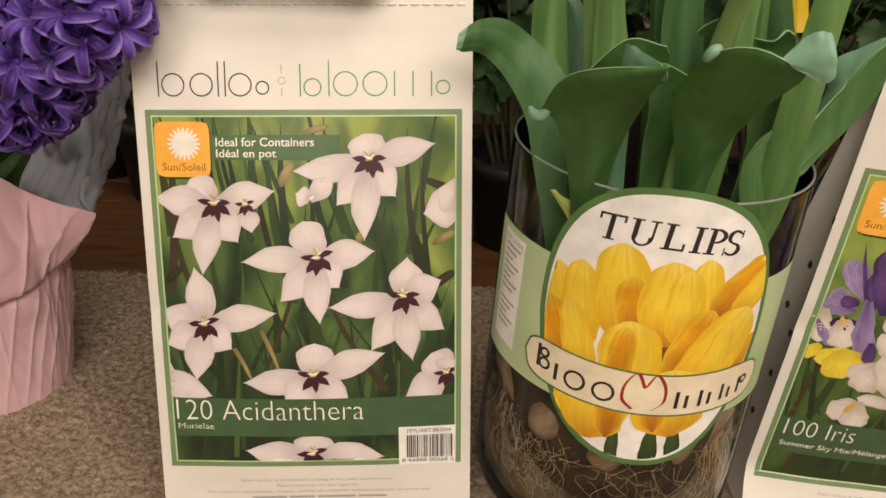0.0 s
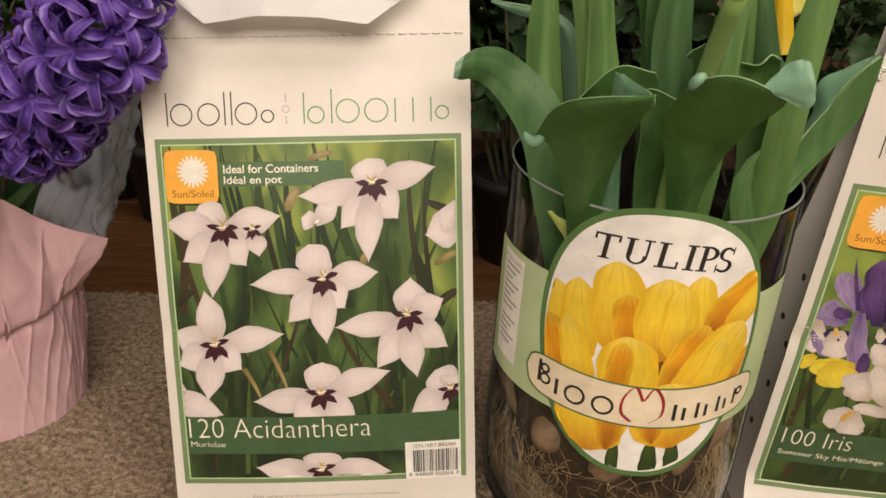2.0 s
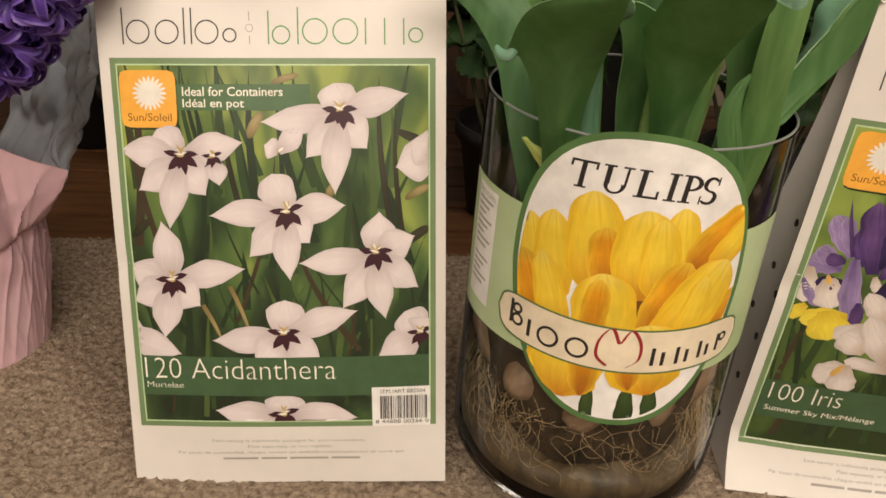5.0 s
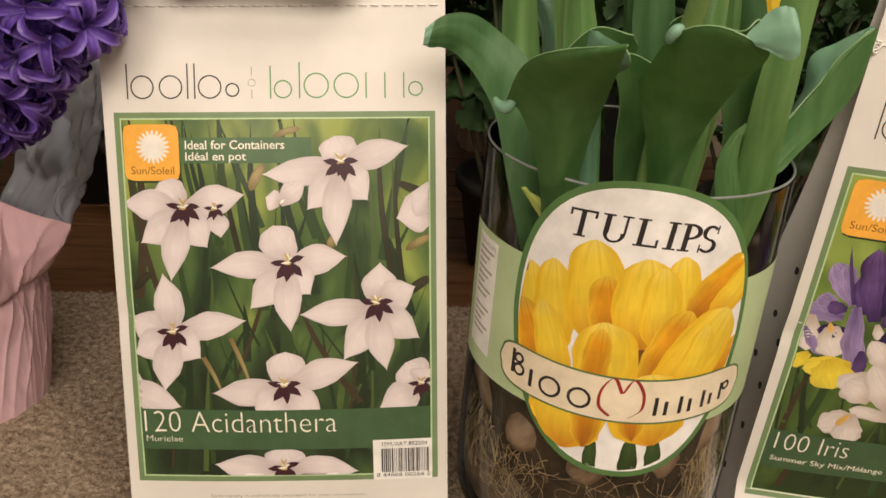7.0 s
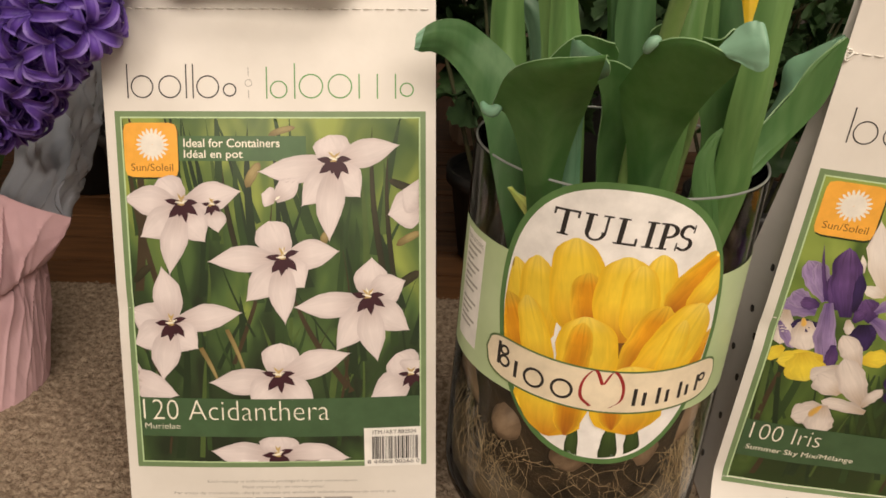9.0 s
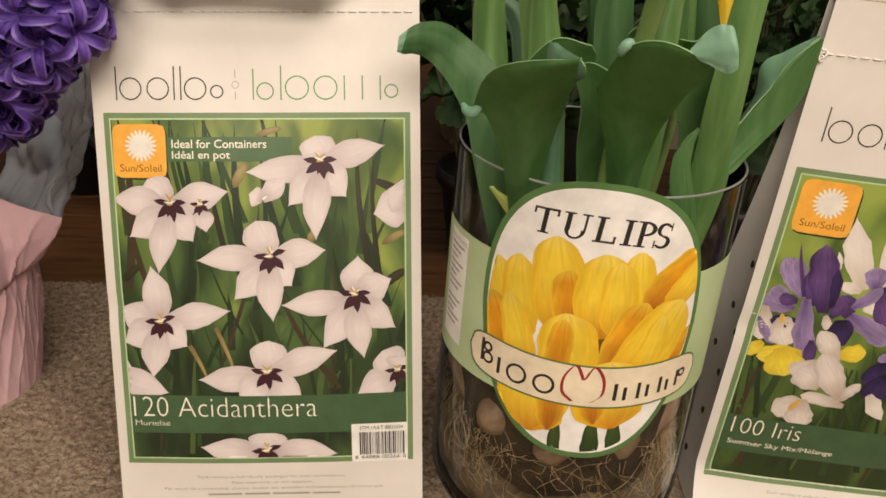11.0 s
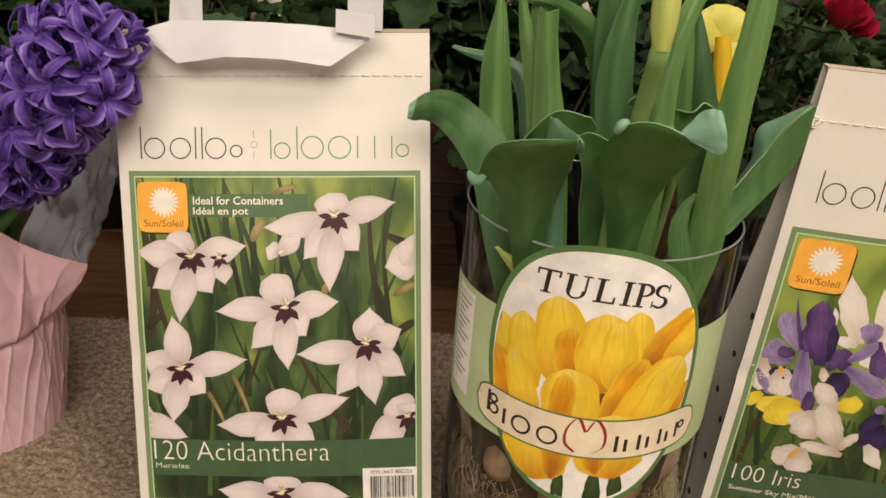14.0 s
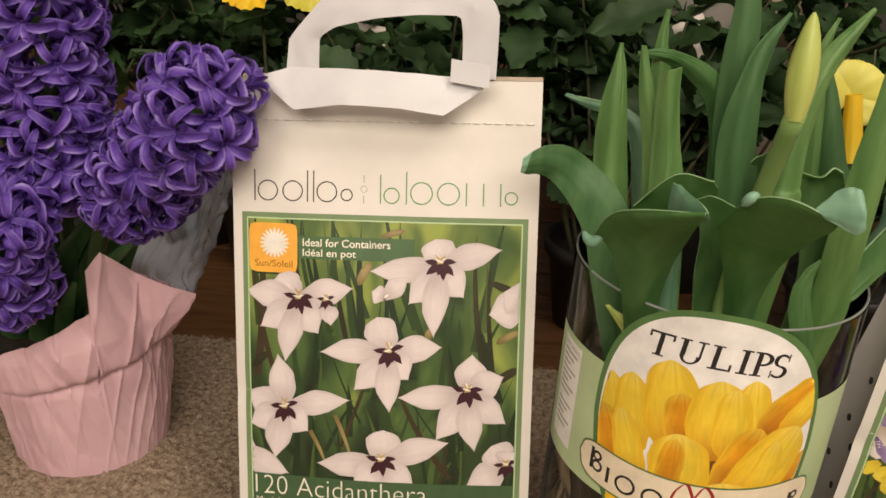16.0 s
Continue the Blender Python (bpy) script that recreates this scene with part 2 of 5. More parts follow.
bag = thing("paper_bag", pose(-0.0617, 0.4075, 0.0005, 0, -2.14, 1.6), "cream paper bag of flower bulbs with white handle and flower print", "bag", "bulb bags")
G1 = bag_body(bag, 14.2, 0.12, 0.318, 0.3436)
label_base(bag, G1, 0.0393, 0.2602, PHOTOS[0])
bag2 = thing("paper_bag", pose(0.3117, 0.4343, -0.0055, 0, 3.62, -2.63), "cream paper bag of iris bulbs leaning beside a glass vase", "bag", "bulb bags")
G2 = bag_body(bag2, -1.3, 0.11, 0.3095, 0.3385, 0.021)
label_base(bag2, G2, 0.0253, 0.2462, PHOTOS[1])


knot = G2(-HALF, 0.3095)
bm = bmesh.new()
rnd = random.Random(8)
for k in range(5):
    pts = [knot + Vector((rnd.uniform(-0.005, 0.003), rnd.uniform(-0.003, 0.001), rnd.uniform(-0.004, 0.004))) for _ in range(5)]
    tube(bm, curve3([knot, *pts, knot], 22), 0.00055, 6)
part("thread_knot", bm, THREAD, bag2, "loose knot of off-white thread")


def F1(u, s, k=0.0):
    return G1(u * 0.985, 0.0393 + (s - 0.027) * 0.9774, k)


def F2(u, s, k=0.0):
    return G2(u * 0.985, 0.0253 + (s - 0.02) * 0.9774, k)


# ---- printing on the bags and the vase ----
def ink(name, col, rough=0.38):
    return grainy(name, tuple(c * 0.9 for c in col), tuple(min(1, c * 1.08) for c in col), 70, rough, bs=0.03)


def petal_ink(name, root, body, edge, tip, streak=0.25, reach=0.5):
    """Printed petal: a tone at its root, body, rim and tip, with fine veins along it."""
    m, nt, b = shader(name, 0.36)
    sep = nt.nodes.new("ShaderNodeSeparateXYZ")
    nt.links.new(coords(nt, kind="UV"), sep.inputs[0])
    along = ramp(nt, [(0.0, root), (reach, body), (0.8, body), (1.0, tip)])
    nt.links.new(sep.outputs[1], along.inputs[0])
    off, mag, pw = (nt.nodes.new("ShaderNodeMath") for _ in range(3))
    off.operation, mag.operation, pw.operation = "SUBTRACT", "ABSOLUTE", "POWER"
    off.inputs[1].default_value = 0.5
    nt.links.new(sep.outputs[0], off.inputs[0])
    nt.links.new(off.outputs[0], mag.inputs[0])
    dbl = nt.nodes.new("ShaderNodeMath")
    dbl.operation = "MULTIPLY"
    dbl.inputs[1].default_value = 2.0
    nt.links.new(mag.outputs[0], dbl.inputs[0])
    nt.links.new(dbl.outputs[0], pw.inputs[0])
    pw.inputs[1].default_value = 2.6
    mx = nt.nodes.new("ShaderNodeMixRGB")
    mx.inputs[2].default_value = (*edge, 1)
    nt.links.new(pw.outputs[0], mx.inputs[0])
    nt.links.new(along.outputs[0], mx.inputs[1])
    vein = ramp(nt, [(0.35, (1 - streak,) * 3), (0.62, (1, 1, 1))])
    nt.links.new(tex(nt, coords(nt, (6, 1.1, 1), "UV"), 1.2, 3, 0.6, 0.8), vein.inputs[0])
    patch = ramp(nt, [(0.35, (1 - streak * 0.8,) * 3), (0.6, (1.0, 1.0, 1.0))])
    nt.links.new(tex(nt, coords(nt), 48, 2, 0.5), patch.inputs[0])
    a = mx.outputs[0]
    for r in (vein, patch):
        mul = nt.nodes.new("ShaderNodeMixRGB")
        mul.blend_type = "MULTIPLY"
        mul.inputs[0].default_value = 1
        nt.links.new(a, mul.inputs[1])
        nt.links.new(r.outputs[0], mul.inputs[2])
        a = mul.outputs[0]
    nt.links.new(a, b.inputs["Base Color"])
    return m


WHITE = petal_ink("printed_petal_white", (0.46, 0.37, 0.36), (0.77, 0.69, 0.675), (0.63, 0.55, 0.545), (0.73, 0.64, 0.635), 0.1)
MAROON = ink("printed_maroon", (0.045, 0.012, 0.02))
GOLD = ink("printed_gold", (0.5, 0.36, 0.14))
ORANGE = ink("printed_orange", (0.86, 0.42, 0.06))
BANDG = ink("printed_band_green", (0.055, 0.108, 0.048))
STRIPG = ink("printed_strip_green", (0.07, 0.14, 0.055))
INKG = ink("printed_logo_green", (0.1, 0.3, 0.07))
BROWN = ink("printed_brown", (0.22, 0.1, 0.02))
CREAM = ink("printed_cream", (0.82, 0.78, 0.66))
BLADES = [ink("printed_blade_dark", (0.017, 0.034, 0.013)), ink("printed_blade_mid", (0.03, 0.06, 0.018)), ink("printed_blade_light", (0.066, 0.108, 0.028)),
          ink("printed_blade_brown", (0.05, 0.035, 0.018))]
GREYINK = ink("printed_grey", (0.35, 0.33, 0.3))


def text(bm, surf, body, u, s, width, height, k, mat=0, slant=0.0, bend=0.0, thin=0.0):
    """Letters from (u, s), fitted to a width and a height."""
    cu = bpy.data.curves.new("letters", "FONT")
    cu.body, cu.resolution_u, cu.offset = body, 3, thin
    ob = bpy.data.objects.new("letters", cu)
    scene.collection.objects.link(ob)
    bpy.context.view_layer.update()
    me = bpy.data.meshes.new_from_object(ob)
    bpy.data.objects.remove(ob)
    xs, ys = [v.co.x for v in me.vertices], [v.co.y for v in me.vertices]
    x0, sx, y0, sy = min(xs), width / (max(xs) - min(xs)), min(ys), height / (max(ys) - min(ys))
    vs = []
    for v in me.vertices:
        a, b = (v.co.x - x0) * sx, (v.co.y - y0) * sy
        q = a / width * 2 - 1
        vs.append(bm.verts.new(surf(u + a + slant * b, s + b + bend * (1 - q * q), k)))
    for p in me.polygons:
        try:
            bm.faces.new([vs[i] for i in p.vertices]).material_index = mat
        except ValueError:
            pass
    bpy.data.meshes.remove(me)


def ring(bm, surf, u, s, r0, r1, k, mat=0, n=28, sx=1.0):
    sheet(bm, lambda a, b: surf(u + sx * (r0 + (r1 - r0) * b) * math.cos(a * math.tau), s + (r0 + (r1 - r0) * b) * math.sin(a * math.tau), k), n, 1, mat, True)


POINTED = ((0, 0.12, 0.3, 0.48, 0.66, 0.82, 0.94, 1), (0.36, 0.52, 0.86, 1, 0.86, 0.5, 0.16, 0.0))
ROUND = ((0, 0.12, 0.3, 0.55, 0.75, 0.88, 0.96, 1), (0.38, 0.52, 0.82, 1, 0.98, 0.8, 0.5, 0.12))
CUP = ((0, 0.06, 0.18, 0.4, 0.65, 0.84, 0.95, 1), (0.1, 0.5, 0.86, 1, 0.98, 0.85, 0.62, 0.3))
GRASS = ((0, 0.3, 0.7, 1), (1, 1, 0.7, 0.0))


def petal(bm, surf, u, s, ang, long, wide, k, mat=0, box=None, shape=POINTED, bend=0.0, ruffle=0.05):
    """A petal-shaped printed patch from (u, s), clamped to a box."""
    ca, sa = math.cos(radians(ang)), math.sin(radians(ang))
    na, nb = 14, max(6, 2 * math.ceil(wide / 0.005))
    lay = bm.loops.layers.uv.verify()
    rows = []
    for i in range(na + 1):
        a = 1 - (1 - i / na) ** 1.3
        w = wide / 2 * float(np.interp(a, *shape))
        row = []
        for j in range(nb + 1):
            c = 2 * j / nb - 1
            x, y = a * long * (1 - 0.03 * c * c), c * w * (1 + ruffle * 2 * noise.noise(Vector((a * 5, c + ang, u * 60)))) + bend * long * math.sin(math.pi * a * 0.7)
            p, q = u + x * ca - y * sa, s + x * sa + y * ca
            if box:
                p, q = min(max(p, box[0]), box[2]), min(max(q, box[1]), box[3])
            row.append((bm.verts.new(surf(p, q, k)), (j / nb, a)))
        rows.append(row)
    for r0, r1 in zip(rows, rows[1:]):
        for j in range(nb):
            qd = (r0[j], r0[j + 1], r1[j + 1], r1[j])
            fc = bm.faces.new([v for v, _ in qd])
            fc.material_index = mat
            for lp, (_, uv) in zip(fc.loops, qd):
                lp[lay].uv = uv


def blades(bag, surf, box, count, seed):
    rnd = random.Random(seed)
    bm = bmesh.new()
    for i in range(count):
        u, s = rnd.uniform(box[0], box[2]), rnd.uniform(box[1], box[3] * 0.75)
        petal(bm, surf, u, s, 90 + rnd.gauss(0, 13), rnd.uniform(0.03, 0.12), rnd.uniform(0.0012, 0.0055), 1.5 + 0.012 * i, rnd.choice((0, 0, 0, 1, 1, 1, 2, 3)), box, GRASS, rnd.uniform(-0.12, 0.12), 0)
    part("printed_grass", bm, BLADES, bag, "printed green blades and stems")


def sun_badge(bag, surf, u, s, w):
    h = w / 2

    def rsq(a, b, k=3.2):
        t = a * math.tau
        c, d = math.cos(t), math.sin(t)
        m = 1 / (abs(c) ** 9 + abs(d) ** 9) ** (1 / 9)
        return surf(u + h * b * m * c, s + h * b * m * d, k)
    bm = bmesh.new()
    sheet(bm, lambda a, b: surf(u + 0.0009, s - 0.0012, 2.8) + (rsq(a, b) - surf(u, s, 3.2)), 40, 3, 0, True)
    part("badge_shadow", bm, BLADES[0], bag, "dark printed badge edge")
    bm = bmesh.new()
    sheet(bm, rsq, 40, 5, 0, True)
    badge = part("sun_badge", bm, ORANGE, bag, "orange square badge with white sun")
    bm = bmesh.new()
    cs = s + 0.1 * w
    ring(bm, surf, u + 0.001, cs, 0.0002, 0.007, 4)
    for i in range(20):
        petal(bm, surf, u + 0.001 + 0.007 * math.cos(i * math.tau / 20), cs + 0.007 * math.sin(i * math.tau / 20), i * 18, 0.0032, 0.0017, 3.7, 0, None, GRASS)
    part("sun_print", bm, ink("printed_sun_white", (0.8, 0.76, 0.68)), badge)
    bm = bmesh.new()
    text(bm, surf, "Sun/Soleil", u - 0.0125, s - 0.0125, 0.0255, 0.0045, 4)
    part("lettering", bm, BROWN, badge, "", False)


def mark(bm, surf, u, s, kind, w, h, t, k):
    if kind == "|":
        rect(bm, surf, u, s, u + t, s + h, k)
    elif kind == "o":
        ring(bm, surf, u + w / 2, s + w / 2, w / 2 - t, w / 2, k)


def logo(bag, surf, s):
    """The maker's mark as plain rings and strokes, dark grey then green."""
    for mat, u in ((BLACK, -0.0835), (INKG, -0.002)):
        bm = bmesh.new()
        t = 0.0008
        if mat is BLACK:
            rows = (("|", 0.0, 0, 0.02), ("o", 0.0022, 0, 0.0135), ("o", 0.0185, 0, 0.0135), ("|", 0.0345, 0, 0.02), ("|", 0.0385, 0, 0.02), ("o", 0.0407, 0, 0.0135), ("o", 0.0562, 0.001, 0.008))
        else:
            rows = (("|", 0.0, 0, 0.0185), ("o", 0.0022, 0, 0.0105), ("|", 0.0165, 0, 0.0205), ("o", 0.0192, 0, 0.0145), ("o", 0.0362, 0, 0.0145),
                    ("|", 0.0543, 0, 0.0145), ("|", 0.065, 0, 0.0145), ("|", 0.0757, 0, 0.0145), ("o", 0.0785, 0.001, 0.0085))
        for kd, x, y, h in rows:
            mark(bm, surf, u + x, s + y, kd, h, h, t, 1.2)
        tagged(part("printed_mark", bm, mat, bag, "thin plain rings and strokes in print"), kind="stuff")
    bm = bmesh.new()
    rect(bm, surf, -0.0125, s, -0.012, s + 0.005, 1.2)
    ring(bm, surf, -0.0122, s + 0.009, 0.0018, 0.0022, 1.2)
    rect(bm, surf, -0.0125, s + 0.013, -0.012, s + 0.018, 1.2)
    part("printed_mark", bm, GREYINK, bag)


def bloom(u, s, petals, wide, size=1.0, k=5.0):
    """One printed star flower; petals are (angle, length in mm) pairs."""
    bm = bmesh.new()
    if size:
        for i, (ang, lo, wi) in enumerate(((-90, 0.0125, 0.0046), (-47, 0.0125, 0.005), (-133, 0.0125, 0.005), (6, 0.0105, 0.0038), (174, 0.0105, 0.0038), (-70, 0.009, 0.004), (-112, 0.009, 0.004))):
            petal(bm, F1, u, s + 0.002, ang + 9 * math.sin(u * 900 + i), lo * size, wi * size, k + 2.3 + 0.08 * i, 0, B1, POINTED, 0.06, 0.12)
        for i in range(8):
            turn = 5 + i * 24 + 12 * math.sin(i * 5 + u * 700)
            petal(bm, F1, u - 0.0022 + 0.0006 * i, s + 0.001 + 0.0008 * (i % 3), turn, (0.0062 if i % 3 else 0.0045) * size, 0.0014, k + 2.9 + 0.04 * i, 1 + (i % 3 == 1), B1)
    else:
        petal(bm, F1, u, s, petals[0][0], 0.004, 0.0015, k + 0.1, 2, B1)
    core = part("printed_flower", bm, [MAROON, GOLD, CREAM], bag, "printed white star flower with maroon centre")
    for i, (ang, long) in enumerate(petals):
        bm = bmesh.new()
        upright = 60 < ang < 130 and long < 26
        petal(bm, F1, u, s, ang, long / 1000, wide * (1.12 if long < 30 else 0.9 if long > 40 else 1), k + 0.3 * i, 0, B1, ROUND if upright else POINTED, 0.05 * (-1) ** i)
        part("printed_petal", bm, WHITE, core, "white printed petal")


B1 = (-0.0878, 0.0312, 0.0878, 0.2488)
blades(bag, F1, B1, 85, 5)
DRIED = [petal_ink("printed_dried_bud", (0.2, 0.14, 0.05), (0.42, 0.33, 0.14), (0.25, 0.19, 0.07), (0.3, 0.2, 0.1), 0.3),
         petal_ink("printed_dark_stem", (0.03, 0.03, 0.015), (0.05, 0.045, 0.022), (0.03, 0.03, 0.014), (0.07, 0.05, 0.03), 0.3)]
for i, (u, s, ang, long, wide) in enumerate(((-0.0012, 0.2389, 14, 0.0165, 0.004), (0.066, 0.155, 91, 0.09, 0.0038), (-0.015, 0.208, 58, 0.0168, 0.006), (0.0866, 0.2056, 156, 0.018, 0.005),
                                             (0.03, 0.1735, 70, 0.008, 0.005), (0.0725, 0.15, 89, 0.085, 0.003), (0.074, 0.172, 25, 0.0165, 0.005), (0.074, 0.145, 32, 0.0176, 0.006),
                                             (-0.047, 0.108, -70, 0.029, 0.003), (-0.0866, 0.149, 40, 0.016, 0.005), (-0.03, 0.12, -75, 0.04, 0.0028), (-0.022, 0.17, 95, 0.05, 0.0035))):
    bm = bmesh.new()
    petal(bm, F1, u, s, ang, long, wide, 3.2 + 0.1 * i, 0, B1, GRASS if long > 0.025 else CUP, 0.06)
    part("printed_bud", bm, DRIED[i % 2], bag, "printed " + ("dark stem" if i % 2 else "dried tan bud"))
WB = 0.0192
bloom(0.002, 0.2005, ((38, 20), (158, 9)), 0.0115, 0, 5.0)
bloom(-0.036, 0.196, ((60, 14), (150, 10), (-80, 16)), 0.0121, 0.6, 5.9)
bloom(0.0915, 0.198, ((-165, 24), (151, 16)), 0.022, 0, 6.8)
bloom(-0.0973, 0.0896, ((57, 14), (-19, 38)), 0.0198, 0, 5.0)
bloom(0.0825, 0.0874, ((-155, 29), (124, 18), (60, 12)), 0.0198, 0.8, 5.9)
bloom(-0.002, 0.0345, ((172, 43), (88, 15), (-4, 46)), 0.022, 1, 6.8)
bloom(0.0374, 0.2224, ((-176, 46), (103, 17), (13, 41), (-51, 26), (-130, 33), (-92, 48)), WB, 1, 5.0)
bloom(-0.0544, 0.1965, ((126, 21), (176, 37), (12, 38), (-56, 26), (-146, 33), (-100, 44)), WB, 1, 5.9)
bloom(0.0055, 0.164, ((106, 25), (-176, 46), (6, 35), (-52, 22), (-134, 35), (-87, 41)), WB, 1, 6.8)
bloom(0.0565, 0.1384, ((-177, 46), (87, 27), (24, 26), (-37, 33), (-124, 39), (-80, 41)), WB, 1, 5.0)
bloom(-0.0645, 0.122, ((158, 29), (99, 38), (9, 46), (-40, 22), (-155, 28), (-99, 37)), WB, 1, 5.9)
bloom(0.0005, 0.0885, ((-178, 44), (88, 23), (17, 48), (-92, 22), (-137, 26), (-39, 30)), 0.0204, 1, 6.8)
logo(bag, F1, 0.2605)
sun_badge(bag, F1, -0.0712, 0.23, 0.0325)
bm = bmesh.new()
rect(bm, F1, -0.0545, 0.2238, 0.021, 0.2385, 4.5)
strip = part("printed_strip", bm, STRIPG, bag, "green printed strip with white lettering")
bm = bmesh.new()
text(bm, F1, "Ideal for Containers", -0.0515, 0.2318, 0.057, 0.0052, 5.2, thin=0.012)
text(bm, F1, "Idéal en pot", -0.0515, 0.224, 0.035, 0.0062, 5.2, thin=0.012)
part("lettering", bm, CREAM, strip, "", False)


def bottom_band(bag, f, s0, s1, box):
    bm = bmesh.new()
    rect(bm, f, box[0], s0, box[2], s1, 9)
    return part("printed_band", bm, BANDG, bag, "dark green printed band with cream lettering")


band = bottom_band(bag, F1, 0.0485, 0.0745, B1)
bm = bmesh.new()
text(bm, F1, "120 Acidanthera", -0.086, 0.0598, 0.117, 0.0135, 9.8, thin=-0.016)
text(bm, F1, "Murielae", -0.0855, 0.0535, 0.0225, 0.0038, 9.8, thin=-0.012)
part("lettering", bm, CREAM, band, "", False)
bm = bmesh.new()
rect(bm, F1, 0.0525, 0.0268, 0.0885, 0.0535, 10)
code = part("barcode_panel", bm, ink("printed_panel_white", (0.8, 0.78, 0.74)), bag, "white barcode panel")
bm = bmesh.new()
rnd = random.Random(12)
u = 0.0575
while u < 0.086:
    w = rnd.choice((0.00035, 0.00035, 0.0007, 0.001))
    rect(bm, F1, u, 0.0318, u + w, 0.0475, 10.8)
    u += w + rnd.choice((0.00035, 0.0004, 0.0007))
text(bm, F1, "ITM./ART.882504", 0.058, 0.0492, 0.0275, 0.0026, 10.8)
text(bm, F1, "8 44888 00266 0", 0.0545, 0.0286, 0.033, 0.0026, 10.8)
tagged(part("barcode", bm, BLACK, code, "black printed bars", False), kind="stuff")


def small_print(bag, f, s):
    bm = bmesh.new()
    text(bm, f, "Each variety is individually packaged for your convenience.", -0.048, s, 0.096, 0.0026, 1.3)
    text(bm, f, "Plant separately, or mix together.", -0.026, s - 0.0042, 0.053, 0.0026, 1.3)
    text(bm, f, "Par souci de commodité, chaque variété est emballée individuellement de sorte que", -0.07, s - 0.0084, 0.142, 0.0026, 1.3)
    part("small_print", bm, GREYINK, bag, "small grey lettering", False)
    bm = bmesh.new()
    for a, b in ((-0.042, -0.02), (-0.018, -0.002), (0.0, 0.024), (0.026, 0.044)):
        rect(bm, f, a, s - 0.0118, b, s - 0.0104, 1.3)
    part("small_print", bm, GREYINK, bag, "", False)


small_print(bag, F1, 0.0155)

# iris bag
B2 = (-0.0878, 0.0242, 0.0878, 0.2418)
blades(bag2, F2, (-0.0878, 0.0242, 0.0878, 0.12), 40, 9)
IRIS = {"white": petal_ink("printed_iris_white", (0.6, 0.5, 0.4), (0.82, 0.76, 0.7), (0.74, 0.67, 0.6), (0.8, 0.73, 0.68), 0.1),
        "pale": petal_ink("printed_iris_pale", (0.5, 0.38, 0.28), (0.79, 0.71, 0.65), (0.6, 0.52, 0.48), (0.75, 0.67, 0.62), 0.14),
        "lilac": petal_ink("printed_iris_lilac", (0.15, 0.09, 0.28), (0.33, 0.235, 0.47), (0.42, 0.32, 0.54), (0.45, 0.35, 0.55), 0.4),
        "violet": petal_ink("printed_iris_violet", (0.045, 0.02, 0.11), (0.15, 0.075, 0.25), (0.085, 0.04, 0.17), (0.2, 0.11, 0.3), 0.45),
        "indigo": petal_ink("printed_iris_indigo", (0.012, 0.008, 0.035), (0.045, 0.025, 0.115), (0.03, 0.016, 0.08), (0.06, 0.03, 0.14), 0.4),
        "yellow": petal_ink("printed_iris_yellow", (0.62, 0.42, 0.03), (0.86, 0.68, 0.06), (0.74, 0.56, 0.05), (0.86, 0.7, 0.1), 0.14),
        "gold": petal_ink("printed_iris_gold", (0.75, 0.4, 0.06), (0.8, 0.48, 0.1), (0.76, 0.55, 0.3), (0.78, 0.55, 0.3), 0.2),
        "stalk": petal_ink("printed_iris_stalk", (0.03, 0.06, 0.015), (0.055, 0.1, 0.025), (0.025, 0.05, 0.012), (0.05, 0.1, 0.03), 0.3)}
depth = itertools.count()


def iris(tone, u, s, ang, long, wide):
    """One printed iris petal on the second bag."""
    n = next(depth)
    bm = bmesh.new()
    petal(bm, F2, u, s, ang, long, wide, 3 + 0.1 * n, 0, B2, POINTED if tone == "white" else GRASS if tone == "stalk" or wide < 0.003 else ROUND, 0.05 * (-1) ** n, 0.14)
    part("printed_petal", bm, IRIS[tone], bag2, "printed " + tone + " iris petal")


iris("stalk", -0.0073, 0.0730, 110, 0.0532, 0.0048)
iris("stalk", -0.0003, 0.0819, 108, 0.0622, 0.0064)
iris("stalk", -0.0194, 0.0707, 107, 0.0208, 0.0048)
iris("stalk", -0.0020, 0.0740, 97, 0.0278, 0.0032)
iris("white", -0.0342, 0.1760, 108, 0.0485, 0.0173)
iris("white", -0.0206, 0.1782, 107, 0.0388, 0.0126)
iris("white", -0.0350, 0.1743, 160, 0.0155, 0.0077)
iris("white", -0.0510, 0.1870, 110, 0.0121, 0.0034)
iris("white", -0.0279, 0.1724, -68, 0.0146, 0.0133)
iris("white", -0.012, 0.1650, 75, 0.0340, 0.0300)
iris("white", 0.0, 0.1720, 30, 0.0300, 0.0260)
iris("white", -0.004, 0.1650, -35, 0.0300, 0.0240)
iris("violet", -0.0362, 0.1566, 120, 0.0168, 0.0136)
iris("violet", -0.0235, 0.1793, -67, 0.0294, 0.0111)
iris("lilac", -0.0268, 0.1772, 102, 0.0151, 0.0132)
iris("lilac", -0.0368, 0.1629, 51, 0.0211, 0.0085)
iris("lilac", -0.0367, 0.1581, -33, 0.0343, 0.0136)
iris("lilac", -0.0657, 0.1656, 128, 0.0293, 0.0148)
iris("lilac", -0.0639, 0.1659, 116, 0.0269, 0.0105)
iris("violet", -0.0597, 0.1603, 108, 0.0249, 0.0106)
iris("violet", -0.0521, 0.1569, 101, 0.0458, 0.0172)
iris("indigo", -0.0487, 0.1608, 99, 0.0262, 0.0064)
iris("violet", -0.0657, 0.1656, 105, 0.0380, 0.0025)
iris("lilac", -0.0693, 0.1569, 178, 0.0213, 0.0135)
